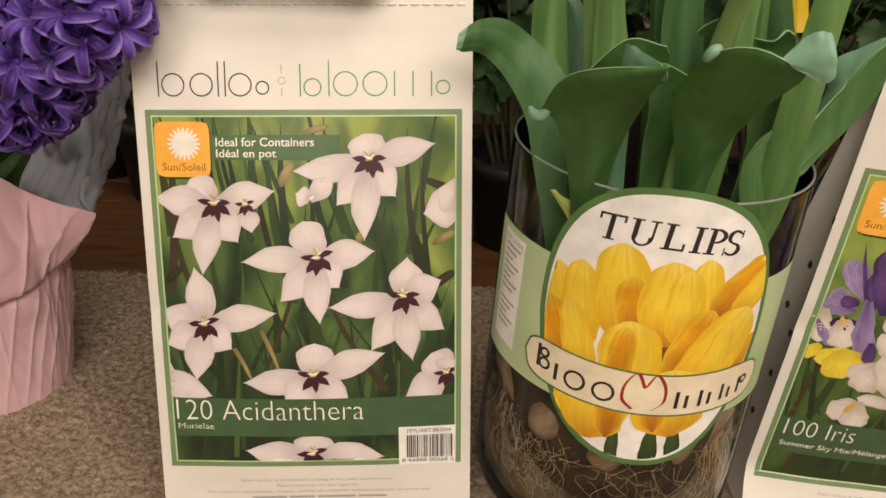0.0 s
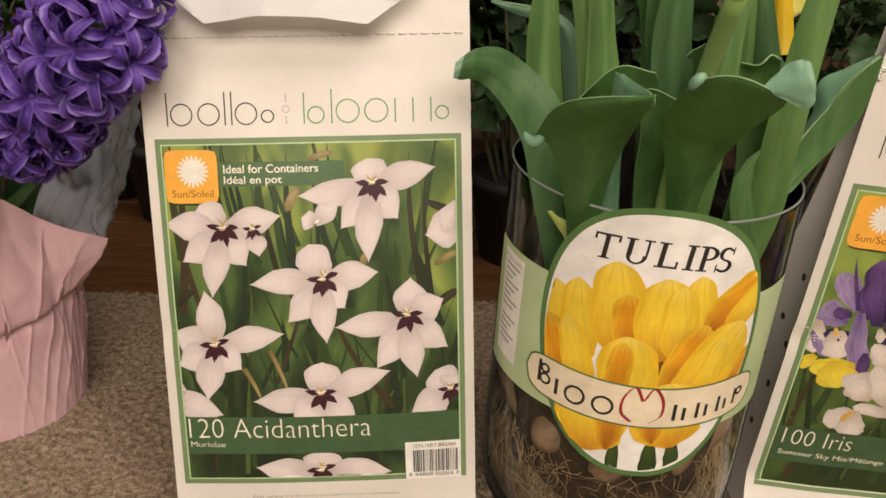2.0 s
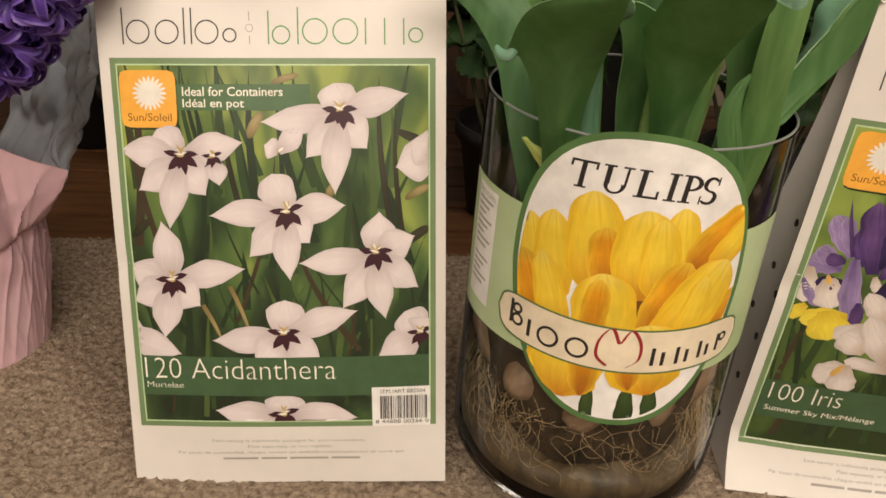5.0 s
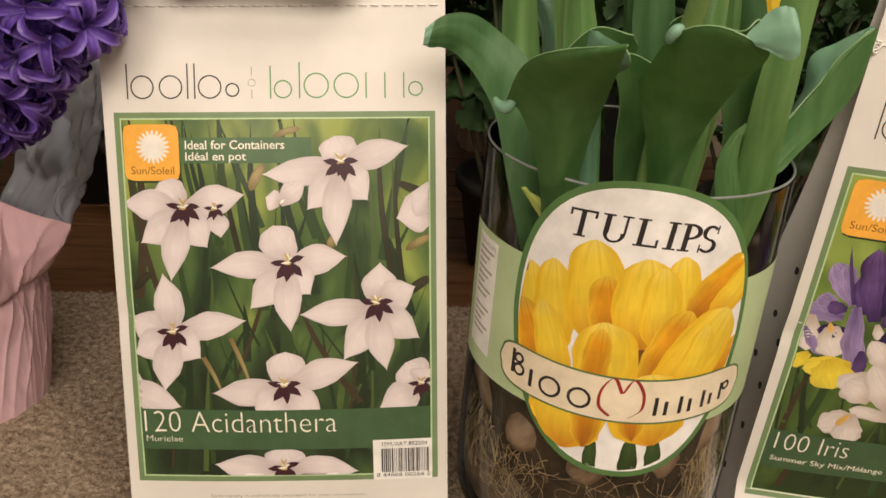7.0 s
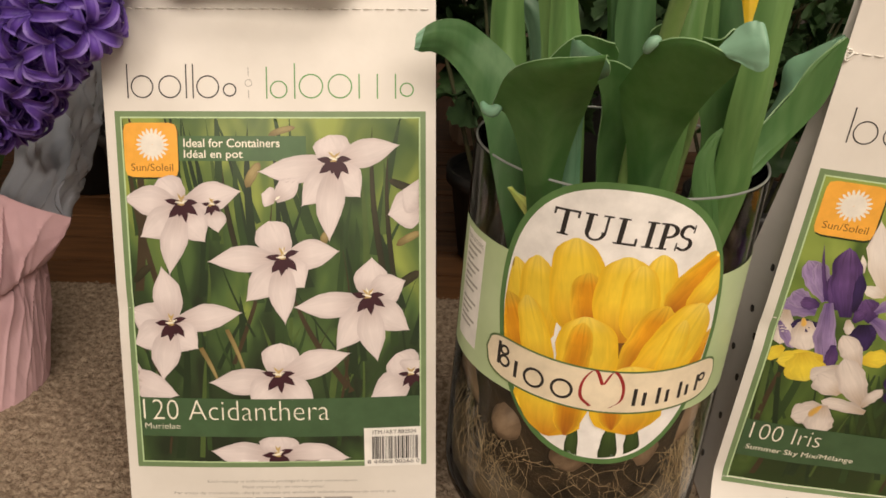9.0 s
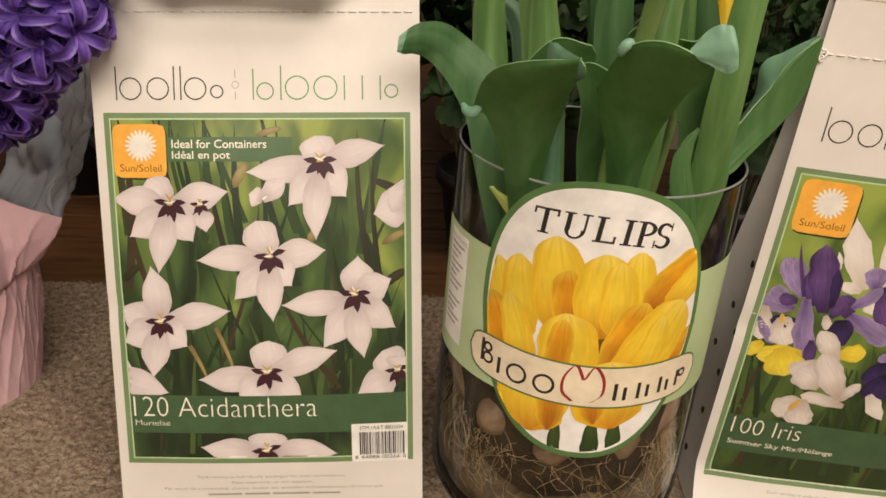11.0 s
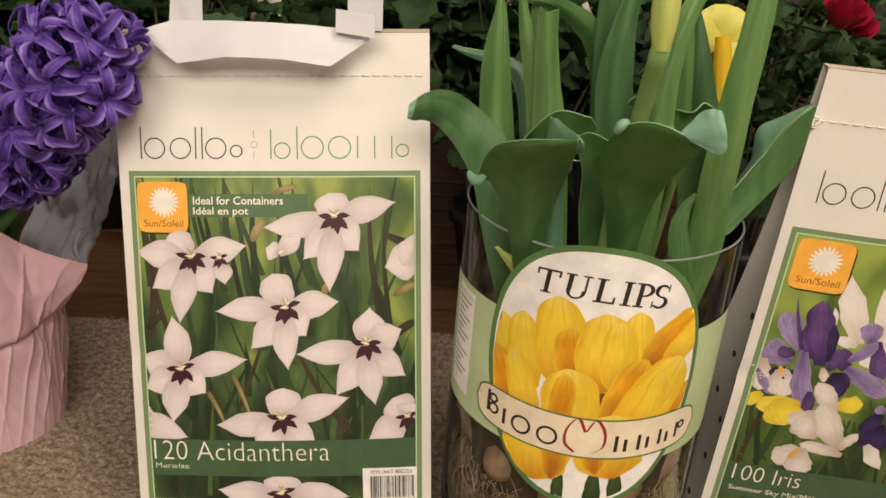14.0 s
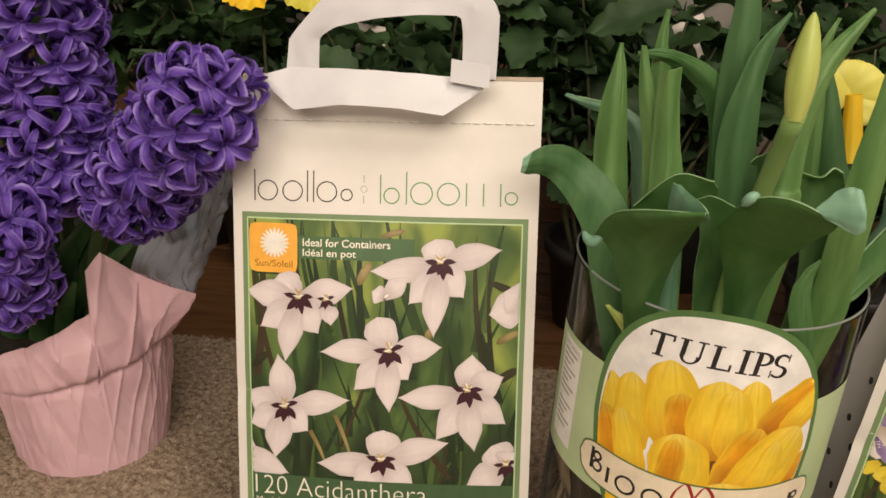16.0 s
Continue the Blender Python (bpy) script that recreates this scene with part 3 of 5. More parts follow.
iris("lilac", -0.0730, 0.1610, 150, 0.0143, 0.0127)
iris("violet", -0.0686, 0.1618, -177, 0.0110, 0.0085)
iris("pale", -0.0860, 0.1552, -86, 0.0245, 0.0121)
iris("lilac", -0.0878, 0.1466, -50, 0.0213, 0.0062)
iris("indigo", -0.0623, 0.1484, -174, 0.0188, 0.0094)
iris("pale", -0.0739, 0.1495, -68, 0.0209, 0.0180)
iris("gold", -0.0751, 0.1517, -75, 0.0065, 0.0034)
iris("lilac", -0.0641, 0.1643, -74, 0.0445, 0.0129)
iris("violet", -0.0530, 0.1367, -87, 0.0171, 0.0081)
iris("pale", -0.0504, 0.1556, -62, 0.0111, 0.0060)
iris("indigo", -0.0455, 0.1432, 26, 0.0155, 0.0146)
iris("indigo", -0.0408, 0.1541, -77, 0.0198, 0.0151)
iris("violet", -0.0469, 0.1546, 63, 0.0101, 0.0072)
iris("yellow", -0.0560, 0.1259, -162, 0.0271, 0.0142)
iris("yellow", -0.0694, 0.1278, -71, 0.0217, 0.0238)
iris("yellow", -0.0808, 0.1298, -126, 0.0137, 0.0096)
iris("yellow", -0.0352, 0.1290, 13, 0.0169, 0.0130)
iris("pale", -0.0341, 0.1232, 129, 0.0267, 0.0126)
iris("pale", -0.0431, 0.1214, -149, 0.0198, 0.0142)
iris("pale", -0.0383, 0.1028, 148, 0.0208, 0.0192)
iris("pale", -0.0214, 0.0951, 122, 0.0403, 0.0179)
iris("pale", -0.0193, 0.0908, 174, 0.0290, 0.0097)
iris("pale", -0.0227, 0.0948, 61, 0.0174, 0.0075)
iris("pale", -0.0413, 0.0894, -152, 0.0233, 0.0181)
iris("pale", -0.0461, 0.0913, -86, 0.0230, 0.0172)
iris("gold", -0.0465, 0.0912, -116, 0.0111, 0.0047)
iris("indigo", -0.0055, 0.1278, -117, 0.0188, 0.0135)
iris("indigo", -0.0010, 0.1182, -95, 0.0200, 0.0198)
iris("lilac", -0.0034, 0.1298, 161, 0.0074, 0.0067)
iris("white", -0.0070, 0.1022, -49, 0.0246, 0.0117)
iris("violet", 0.03, 0.15, 100, 0.045, 0.018)
iris("lilac", 0.034, 0.148, 20, 0.034, 0.02)
iris("lilac", 0.03, 0.148, 160, 0.03, 0.018)
iris("white", 0.05, 0.12, 70, 0.04, 0.022)
iris("yellow", 0.035, 0.135, -60, 0.03, 0.022)
iris("pale", 0.05, 0.11, -20, 0.035, 0.02)
iris("indigo", 0.02, 0.11, -90, 0.03, 0.024)
logo(bag2, F2, 0.2625)
sun_badge(bag2, F2, -0.069, 0.2235, 0.0335)
band = bottom_band(bag2, F2, 0.0425, 0.072, B2)
bm = bmesh.new()
text(bm, F2, "100 Iris", -0.083, 0.0575, 0.045, 0.0128, 9.8, thin=-0.016)
text(bm, F2, "Summer Sky Mix/Mélange", -0.083, 0.047, 0.07, 0.0052, 9.8)
part("lettering", bm, CREAM, band, "", False)
small_print(bag2, F2, 0.013)


def thicken(bm, t, crisp=0.7):
    """Gives a sheet a thickness and crisp rims."""
    bm.normal_update()
    front, rim = list(bm.faces), [e for e in bm.edges if e.is_boundary]
    twin = {v: bm.verts.new(v.co - v.normal * t) for v in list(bm.verts)}
    for fc in front:
        bm.faces.new([twin[v] for v in reversed(fc.verts)]).material_index = fc.material_index
    for e in rim:
        a, b = e.verts
        lp = e.link_loops[0]
        a, b = lp.vert, lp.link_loop_next.vert
        bm.faces.new((b, a, twin[a], twin[b])).material_index = lp.face.material_index
    bm.normal_update()
    for e in bm.edges:
        if e.calc_face_angle(0) > crisp:
            e.smooth = False


# white folded handle of the bulb bag
def ribbon(bag, name, upper, lower, label):
    inv = bag.matrix_basis.inverted()
    upper, lower = ([(0.02 + (x - 0.02) * 0.968, y - 0.017, 0.455 + (z - 0.455) * 0.968) for x, y, z in ps] for ps in (upper, lower))
    n = 30
    mix = lambda ps: [Vector([float(np.interp(k / n * (len(ps) - 1), range(len(ps)), [p[i] for p in ps])) for i in range(3)]) for k in range(n + 1)]
    up, low = [a.lerp(b, 0.08) for a, b in zip(mix(upper), curve3(upper, n))], [a.lerp(b, 0.08) for a, b in zip(mix(lower), curve3(lower, n))]

    def f(a, b):
        k = round(a * n)
        p = up[k].lerp(low[k], b)
        p.y += 0.0022 * abs(noise.noise(Vector((a * 7 + b, b * 2, len(upper))))) - 0.0012 * math.sin(math.pi * b)
        return inv @ p
    bm = bmesh.new()
    sheet(bm, f, n, 6)
    thicken(bm, 0.0006, 0.3)
    return part(name, bm, HANDLE, bag, label)


ribbon(bag, "handle_loop",
       [(-0.143, 0.51, 0.333), (-0.141, 0.512, 0.352), (-0.114, 0.512, 0.382), (-0.09, 0.514, 0.395), (-0.045, 0.514, 0.402), (-0.022, 0.512, 0.391), (-0.0095, 0.512, 0.374), (-0.0095, 0.51, 0.333)],
       [(-0.122, 0.51, 0.333), (-0.1215, 0.512, 0.353), (-0.11, 0.508, 0.3605), (-0.085, 0.506, 0.367), (-0.058, 0.506, 0.3705), (-0.033, 0.507, 0.371), (-0.031, 0.508, 0.36), (-0.0305, 0.508, 0.333)],
       "white folded paper loop")
ribbon(bag, "handle_flap",
       [(-0.154, 0.493, 0.331), (-0.136, 0.495, 0.3365), (-0.1, 0.49, 0.3385), (-0.06, 0.49, 0.3382), (-0.03, 0.494, 0.336), (-0.0155, 0.494, 0.3335)],
       [(-0.152, 0.49, 0.3275), (-0.131, 0.482, 0.3135), (-0.1, 0.478, 0.3195), (-0.066, 0.478, 0.3195), (-0.0385, 0.482, 0.3155), (-0.016, 0.491, 0.3305)],
       "white folded paper handle hanging over the front")
bm = bmesh.new()
box_into(bm, (-0.0115, -0.0003, -0.0065), (0.0115, 0.0003, 0.0065))
for v in bm.verts:
    v.co.z -= 0.1 * v.co.x
tab = part("handle_tab", bm, HANDLE, bag, "small white pasted tab", False)
tab.matrix_basis = bag.matrix_basis.inverted() @ pose(-0.0222, 0.470, 0.3445, -10, 0, -4)

# ---- vase ----
VX, VY, VR, VH = 0.1215, 0.453, 0.083, 0.246
LABEL_TURN = -0.0068


def pane(name, tint, ior=1.3):
    """Thin clear glass: sees through, with Fresnel gloss."""
    m = bpy.data.materials.new(name)
    m.use_nodes = True
    nt = m.node_tree
    nt.nodes.remove(nt.nodes["Principled BSDF"])
    tr, gl, fr, mx = (nt.nodes.new("ShaderNode" + n) for n in ("BsdfTransparent", "BsdfGlossy", "Fresnel", "MixShader"))
    tr.inputs[0].default_value = (*tint, 1)
    gl.inputs["Roughness"].default_value = 0.07
    fr.inputs[0].default_value = ior
    nt.links.new(fr.outputs[0], mx.inputs[0])
    nt.links.new(tr.outputs[0], mx.inputs[1])
    nt.links.new(gl.outputs[0], mx.inputs[2])
    nt.links.new(mx.outputs[0], nt.nodes["Material Output"].inputs[0])
    return m


GLASS = pane("clear_glass", (0.9, 0.925, 0.9))
vase = thing("glass_vase", pose(VX, VY, 0.002, 0, 1.9, 0), "clear glass cylinder vase of tulip bulbs with oval label", "vase")


def lathe(prof, n=96):
    bm = bmesh.new()
    rows = []
    for r, z in prof:
        rows.append([bm.verts.new((r * math.sin(t), -r * math.cos(t), z)) for t in [k * math.tau / n for k in range(n)]] if r else [bm.verts.new((0, 0, z))])
    for a, b in zip(rows, rows[1:]):
        for k in range(n):
            q = [a[k % len(a)], a[(k + 1) % len(a)], b[(k + 1) % len(b)], b[k % len(b)]]
            bm.faces.new(list(dict.fromkeys(q)))
    return bm


glass = part("glass_wall", lathe([(0, 0.004), (VR - 0.016, 0.003), (VR - 0.006, 0.007), (VR - 0.001, 0.017), (VR, 0.03), (VR, VH - 0.002)]), GLASS, vase, "clear glass wall and rounded foot")
glass.visible_shadow = False
# Ceiling light the rim would reflect is put into its pale grey colour.
RIM = sheer(grainy("rim_glint_grey", (0.3, 0.32, 0.3), (0.4, 0.42, 0.4), 40, 0.1), 0.4, (0.4, 0.42, 0.4))
bm = bmesh.new()
tube(bm, [((VR - 0.001) * math.sin(k * math.tau / 96), -(VR - 0.001) * math.cos(k * math.tau / 96), VH - 0.001) for k in range(97)], 0.0007, 8, 0, False)
part("glass_rim", bm, RIM, vase, "polished glass rim").visible_shadow = False


def around(arc, z, k=0.0):
    """On the vase's outside: arc to the right of its front, z up."""
    r = VR + 0.0004 + k * LAYER
    t = (arc + LABEL_TURN) / VR
    return Vector((r * math.sin(t), -r * math.cos(t), z))


SAGE = grainy("pale_sage_label", (0.4, 0.52, 0.27), (0.5, 0.62, 0.36), 12, 0.4, bs=0.03)
LABELW = ink("label_white", (0.84, 0.82, 0.79))
bm = bmesh.new()
rect(bm, around, -0.118, 0.1165, 0.118, 0.2, 0, 0, 0.006)
wrap = part("label_band", bm, SAGE, vase, "pale green paper band round the glass")
bm = bmesh.new()
rect(bm, around, -0.108, 0.127, -0.083, 0.196, 1, 0, 0.004)
panel = part("instruction_panel", bm, LABELW, wrap, "white panel of small unreadable lines")
bm = bmesh.new()
for k in range(14):
    if k != 8:
        rect(bm, around, -0.105, 0.187 - k * 0.0038, -0.087 - 0.004 * (k * 7 % 3), 0.1885 - k * 0.0038, 2, 0, 0.003)
text(bm, around, "Instructions", -0.106, 0.1905, 0.021, 0.0036, 2)
part("lettering", bm, GREYINK, panel, "", False)


def oval(grow):
    def f(a, b):
        t = a * math.tau
        c, d = math.cos(t), math.sin(t)
        m = 1 / (abs(c) ** 2.35 + abs(d) ** 2.35) ** (1 / 2.35)
        w = 0.0645 * (1 - 0.10 * max(0, -d * m)) + grow
        return (-0.001 - 0.003 * d + b * m * c * w, 0.1682 + b * m * d * (0.0832 + grow))
    return f


bm = bmesh.new()
sheet(bm, lambda a, b: around(*oval(0)(a, b), 2), 72, 14, 0, True)
disc = part("oval_label", bm, [ink("oval_border_green", (0.09, 0.19, 0.06))], vase, "white oval label edged in green with yellow tulips")
bm = bmesh.new()
sheet(bm, lambda a, b: around(*oval(-0.0035)(a, b), 3), 72, 14, 0, True)
part("oval_face", bm, LABELW, disc, "white label paper")


def inside(u, z, g=-0.0042):
    """Pulls a place back into the oval."""
    c, d = (u + 0.001) / (0.0645 + g), (z - 0.1682) / (0.0832 + g)
    w = 1 - 0.10 * max(0, -d)
    m = (abs(c / w) ** 2.35 + abs(d) ** 2.35) ** (1 / 2.35)
    return (u, z) if m <= 1 else (-0.001 + (u + 0.001) / m, 0.1682 + (z - 0.1682) / m)


def oval_surf(u, z, k=0.0):
    return around(*inside(u, z), k)


TULIP = {"yellow": petal_ink("printed_tulip_yellow", (0.58, 0.22, 0.012), (0.93, 0.66, 0.05), (0.88, 0.53, 0.02), (0.93, 0.7, 0.12), 0.16, 0.5),
         "amber": petal_ink("printed_tulip_amber", (0.38, 0.11, 0.01), (0.82, 0.35, 0.012), (0.9, 0.55, 0.03), (0.9, 0.58, 0.05), 0.22, 0.6),
         "shade": petal_ink("printed_tulip_shade", (0.1, 0.045, 0.015), (0.2, 0.08, 0.015), (0.3, 0.14, 0.02), (0.4, 0.18, 0.02), 0.2),
         "stalk": IRIS["stalk"]}


def tulip(tone, u, z, ang, long, wide):
    """One printed tulip petal on the oval label."""
    bm = bmesh.new()
    petal(bm, oval_surf, u, z, ang, long, wide, 3.6 + 0.5 * next(depth), 0, None, GRASS if tone == "stalk" else CUP, 0.0, 0.06)
    part("printed_petal", bm, TULIP[tone], disc, "printed " + tone + " tulip petal")


depth = itertools.count()
tulip("stalk", -0.0109, 0.0873, 92, 0.0260, 0.0073)
tulip("stalk", 0.0095, 0.0879, 93, 0.0262, 0.0101)
tulip("stalk", 0.0227, 0.0930, 96, 0.0225, 0.0090)
tulip("shade", -0.0151, 0.1615, 87, 0.0122, 0.0131)
tulip("shade", 0.0057, 0.1480, 98, 0.0212, 0.0137)
tulip("yellow", -0.0478, 0.1537, 102, 0.0458, 0.0189)
tulip("yellow", -0.0386, 0.1508, 96, 0.0536, 0.0230)
tulip("yellow", -0.0174, 0.1636, 98, 0.0562, 0.0301)
tulip("amber", -0.0118, 0.1668, 98, 0.0353, 0.0195)
tulip("yellow", 0.0055, 0.1641, 95, 0.0496, 0.0313)
tulip("yellow", 0.0227, 0.1637, 95, 0.0523, 0.0215)
tulip("yellow", 0.0139, 0.1636, 96, 0.0461, 0.0207)
tulip("amber", 0.0269, 0.1787, 46, 0.0470, 0.0300)
tulip("yellow", 0.0384, 0.1802, 53, 0.0368, 0.0160)
tulip("amber", -0.0388, 0.1302, 114, 0.0511, 0.0248)
tulip("yellow", -0.0315, 0.1326, 109, 0.0497, 0.0185)
tulip("amber", 0.0461, 0.1373, 50, 0.0361, 0.0251)
tulip("yellow", 0.0569, 0.1342, 65, 0.0295, 0.0151)
tulip("amber", 0.0114, 0.1375, 73, 0.0513, 0.0237)
tulip("yellow", 0.0197, 0.1340, 60, 0.0595, 0.0332)
tulip("yellow", 0.0303, 0.1344, 79, 0.0437, 0.0156)
tulip("yellow", -0.0081, 0.1270, 97, 0.0503, 0.0341)
tulip("amber", -0.0165, 0.1327, 88, 0.0405, 0.0146)
tulip("yellow", -0.0259, 0.0980, 93, 0.0483, 0.0414)
tulip("amber", -0.0156, 0.1013, 91, 0.0452, 0.0167)
tulip("yellow", 0.0194, 0.1063, 100, 0.0445, 0.0429)
tulip("amber", 0.0089, 0.1092, 102, 0.0397, 0.0159)


def capitals(bm, u0, z0):
    """The word TULIPS in slanted serif capitals."""
    H, T, t, sf = 0.0142, 0.0025, 0.0012, 0.0009

    def on(x, y):
        return around(u0 + x + 0.1 * y, z0 + y - 0.022 * x + 0.0016 * math.sin(math.pi * x / 0.073), 4.4)

    def bar(x0, y0, x1, y1):
        sheet(bm, lambda a, b: on(x0 + (x1 - x0) * a, y0 + (y1 - y0) * b), 2, 3)

    def arc(cx, cy, rx, ry, a0, a1, w0, w1):
        def f(a, b):
            an, w = radians(a0 + (a1 - a0) * a), w0 + (w1 - w0) * math.sin(math.pi * a)
            return on(cx + (rx - w * b) * math.cos(an), cy + (ry - t * 0.9 * b - (w - t) * 0.3 * b) * math.sin(an))
        sheet(bm, f, 18, 1)

    def stem(x, y0=0.0, feet=True, top=True):
        bar(x, y0, x + T, H)
        if feet:
            bar(x - 0.0017, 0, x + T + 0.0017, sf)
        if top:
            bar(x - 0.0017, H - sf, x + T + 0.0017, H)
    stem(0.0055, top=False)
    bar(0, H - t, 0.0135, H)
    bar(0, H - 0.0038, t, H - t)
    bar(0.0135 - t, H - 0.0038, 0.0135, H - t)
    stem(0.0175, 0.0045, False)
    bar(0.0268, 0.0045, 0.0268 + t, H)
    bar(0.0248, H - sf, 0.0299, H)
    arc(0.0227, 0.005, 0.0053, 0.0052, 180, 360, T, t)
    stem(0.0338)
    bar(0.0363, 0, 0.0435, t)
    bar(0.0435 - t, 0, 0.0435, 0.0042)
    stem(0.0478)
    stem(0.0548)
    arc(0.0572, H - 0.004, 0.0062, 0.004, 90, -90, t, T)
    arc(0.0678, H - 0.0038, 0.0042, 0.0038, 30, 262, t, T)
    arc(0.0678, 0.0037, 0.0046, 0.0037, 98, -150, t, T)
    bar(0.0711, H - 0.0042, 0.0719, H)
    bar(0.0632, 0, 0.064, 0.0042)


bm = bmesh.new()
capitals(bm, -0.0402, 0.2188)
part("lettering", bm, BLACK, disc, "black capital lettering", False)


def scroll(a, b, g=0.0, k=20.0):
    x = -1 + 2 * a
    hgt = (0.0125 + g) * (max(0.0, 1 - abs(x) ** 14)) ** 0.5
    u = 0.0005 + x * (0.0705 + g)
    return around(u, 0.1335 + 0.004 * x * x + (2 * b - 1) * hgt, k)


bm = bmesh.new()
sheet(bm, lambda a, b: scroll(a, b, 0.0011, 20), 60, 3)
sc = part("name_scroll", bm, [ink("scroll_line_green", (0.1, 0.17, 0.06))], vase, "cream scroll across the oval label")
bm = bmesh.new()
sheet(bm, lambda a, b: scroll(a, b, 0, 21), 60, 3)
part("scroll_face", bm, ink("scroll_cream", (0.78, 0.68, 0.5)), sc, "cream scroll paper")
bm = bmesh.new()
t = 0.0021
for kd, u, z, w, h in (("|", -0.0615, 0.131, 0, 0.0145), ("o", -0.0602, 0.1305, 0.0078, 0), ("o", -0.0602, 0.1378, 0.0066, 0), ("|", -0.0495, 0.1275, 0, 0.0105), ("o", -0.0435, 0.1258, 0.0125, 0), ("o", -0.0275, 0.1247, 0.0125, 0),
                       ("|", 0.017, 0.1255, 0, 0.011), ("|", 0.0225, 0.1255, 0, 0.0085), ("|", 0.0305, 0.126, 0, 0.0105), ("|", 0.036, 0.1265, 0, 0.008), ("|", 0.044, 0.1275, 0, 0.0105), ("|", 0.049, 0.128, 0, 0.007), ("|", 0.056, 0.129, 0, 0.0105), ("o", 0.0575, 0.134, 0.006, 0)):
    mark(bm, around, u, z, kd, w, h, t * (0.75 if kd == "o" else 1), 22)
tagged(part("printed_mark", bm, BLACK, sc, "plain dark strokes and rings"), kind="stuff")
bm = bmesh.new()
for sg in (-1, 1):
    cv = curve3([(sg * x, y, 0) for x, y in ((0.0003, 0.138), (0.005, 0.1465), (0.0105, 0.139), (0.0108, 0.129), (0.005, 0.1235))], 20)
    sheet(bm, lambda a, b: around(cv[round(a * 20)].x + (b - 0.5) * 0.0016, cv[round(a * 20)].y + (b - 0.5) * 0.0008, 22), 20, 1)
part("printed_mark", bm, ink("printed_dark_red", (0.3, 0.02, 0.02)), sc, "dark red tulip outline")

# bulbs, roots and stems in the vase
BULB = grainy("tan_bulb_skin", (0.1, 0.055, 0.03), (0.32, 0.21, 0.13), 40, 0.6, (1, 1, 0.3), bs=0.5, bd=0.002)
ROOT = grainy("pale_root", (0.3, 0.2, 0.1), (0.52, 0.38, 0.21), 120, 0.7)
HOLDER = grainy("dark_bulb_tray", (0.022, 0.015, 0.009), (0.07, 0.045, 0.025), 60, 0.6, bs=0.6, bd=0.002)
part("bulb_tray", lathe([(0, 0.016), (0.052, 0.017), (0.064, 0.03), (0.07, 0.1), (0.068, 0.108), (0, 0.108)], 48), HOLDER, vase, "dark brown tray holding the bulbs")
SILT = grainy("tan_root_mat", (0.045, 0.03, 0.016), (0.13, 0.088, 0.045), 110, 0.5, (1, 1, 0.4), bs=0.5, bd=0.002, detail=8)
bm = lathe([(0.05, 0.013), (0.066, 0.0135), (0.0745, 0.018), (0.0785, 0.028), (0.0788, 0.036), (0.074, 0.0395), (0.06, 0.041)], 72)
for v in bm.verts:
    v.co.z += max(0, v.co.z - 0.02) * 0.7 * noise.noise(Vector((v.co.x * 40, v.co.y * 40, 2)))
part("root_mat", bm, SILT, vase, "matted tan roots and silt at the bottom of the vase")
rnd = random.Random(3)
for k in range(10):
    a = k * math.tau / 10 + 0.45
    r = 0.058
    bm = bmesh.new()
    bmesh.ops.create_uvsphere(bm, u_segments=14, v_segments=10, radius=0.5)
    for v in bm.verts:
        z = v.co.z * 2
        v.co = Vector((v.co.x * 0.03, v.co.y * 0.026, z * 0.02 + (0.012 * max(0, z) ** 3))) * (1 + 0.08 * noise.noise(v.co * 5 + Vector((k, 0, 0))))
    ob = part("bulb", bm, BULB, vase, "tan papery tulip bulb")
    ob.matrix_basis = pose(r * math.sin(a), -r * math.cos(a), 0.078 + 0.012 * rnd.random(), rnd.uniform(-60, 60), rnd.uniform(-60, 60), 0)
    bm = bmesh.new()
    side = math.sin(a)
    for j in range(60 if side > 0.45 else 26 if side < -0.45 else 10):
        a1 = a + rnd.gauss(0, 0.17)
        p = [Vector((r * math.sin(a), -r * math.cos(a), 0.075))]
        rr, z, turn = 0.064, 0.074, rnd.choice((-1, 1)) * 0.09
        for step in range(8):
            a1 += rnd.gauss(turn * 0.4, 0.09)
            rr = min(0.0795, rr + rnd.uniform(-0.001, 0.005))
            z = max(0.016, z + rnd.uniform(-0.013, 0.003) + (0.007 if step > 5 else 0))
            if z < 0.03:
                rr = min(rr, 0.079 - (0.03 - z) * 0.6)
            p.append(Vector((rr * math.sin(a1), -rr * math.cos(a1), z)))
        tube(bm, curve3(p, 24), [0.00019 - 0.00011 * i / 24 for i in range(25)], 4, 0, False)
    part("roots", bm, ROOT, vase, "tangle of fine pale roots")

# ---- tulips ----
LEAFG = grainy("tulip_leaf_green", (0.074, 0.178, 0.054), (0.128, 0.25, 0.088), 18, 0.52, (6, 6, 0.6), bs=0.15, bd=0.0006, fine=120, detail=4, spec=0.3)
LEAFG = sheer(LEAFG, 0.4, (0.2, 0.46, 0.09))
SPIKEG = sheer(grainy("young_tulip_leaf", (0.085, 0.19, 0.05), (0.15, 0.28, 0.085), 18, 0.5, (6, 6, 0.6), bs=0.15, bd=0.0006, fine=120, detail=4), 0.14, (0.25, 0.4, 0.08))
GLAUC = sheer(grainy("blue_green_leaf_bloom", (0.16, 0.33, 0.21), (0.24, 0.43, 0.3), 25, 0.5, fine=120), 0.1, (0.2, 0.4, 0.2))
BUDY = sheer(grainy("yellow_green_bud", (0.36, 0.47, 0.1), (0.56, 0.6, 0.17), 14, 0.45, (5, 5, 0.5), bs=0.1, fine=90), 0.12, (0.6, 0.6, 0.1))
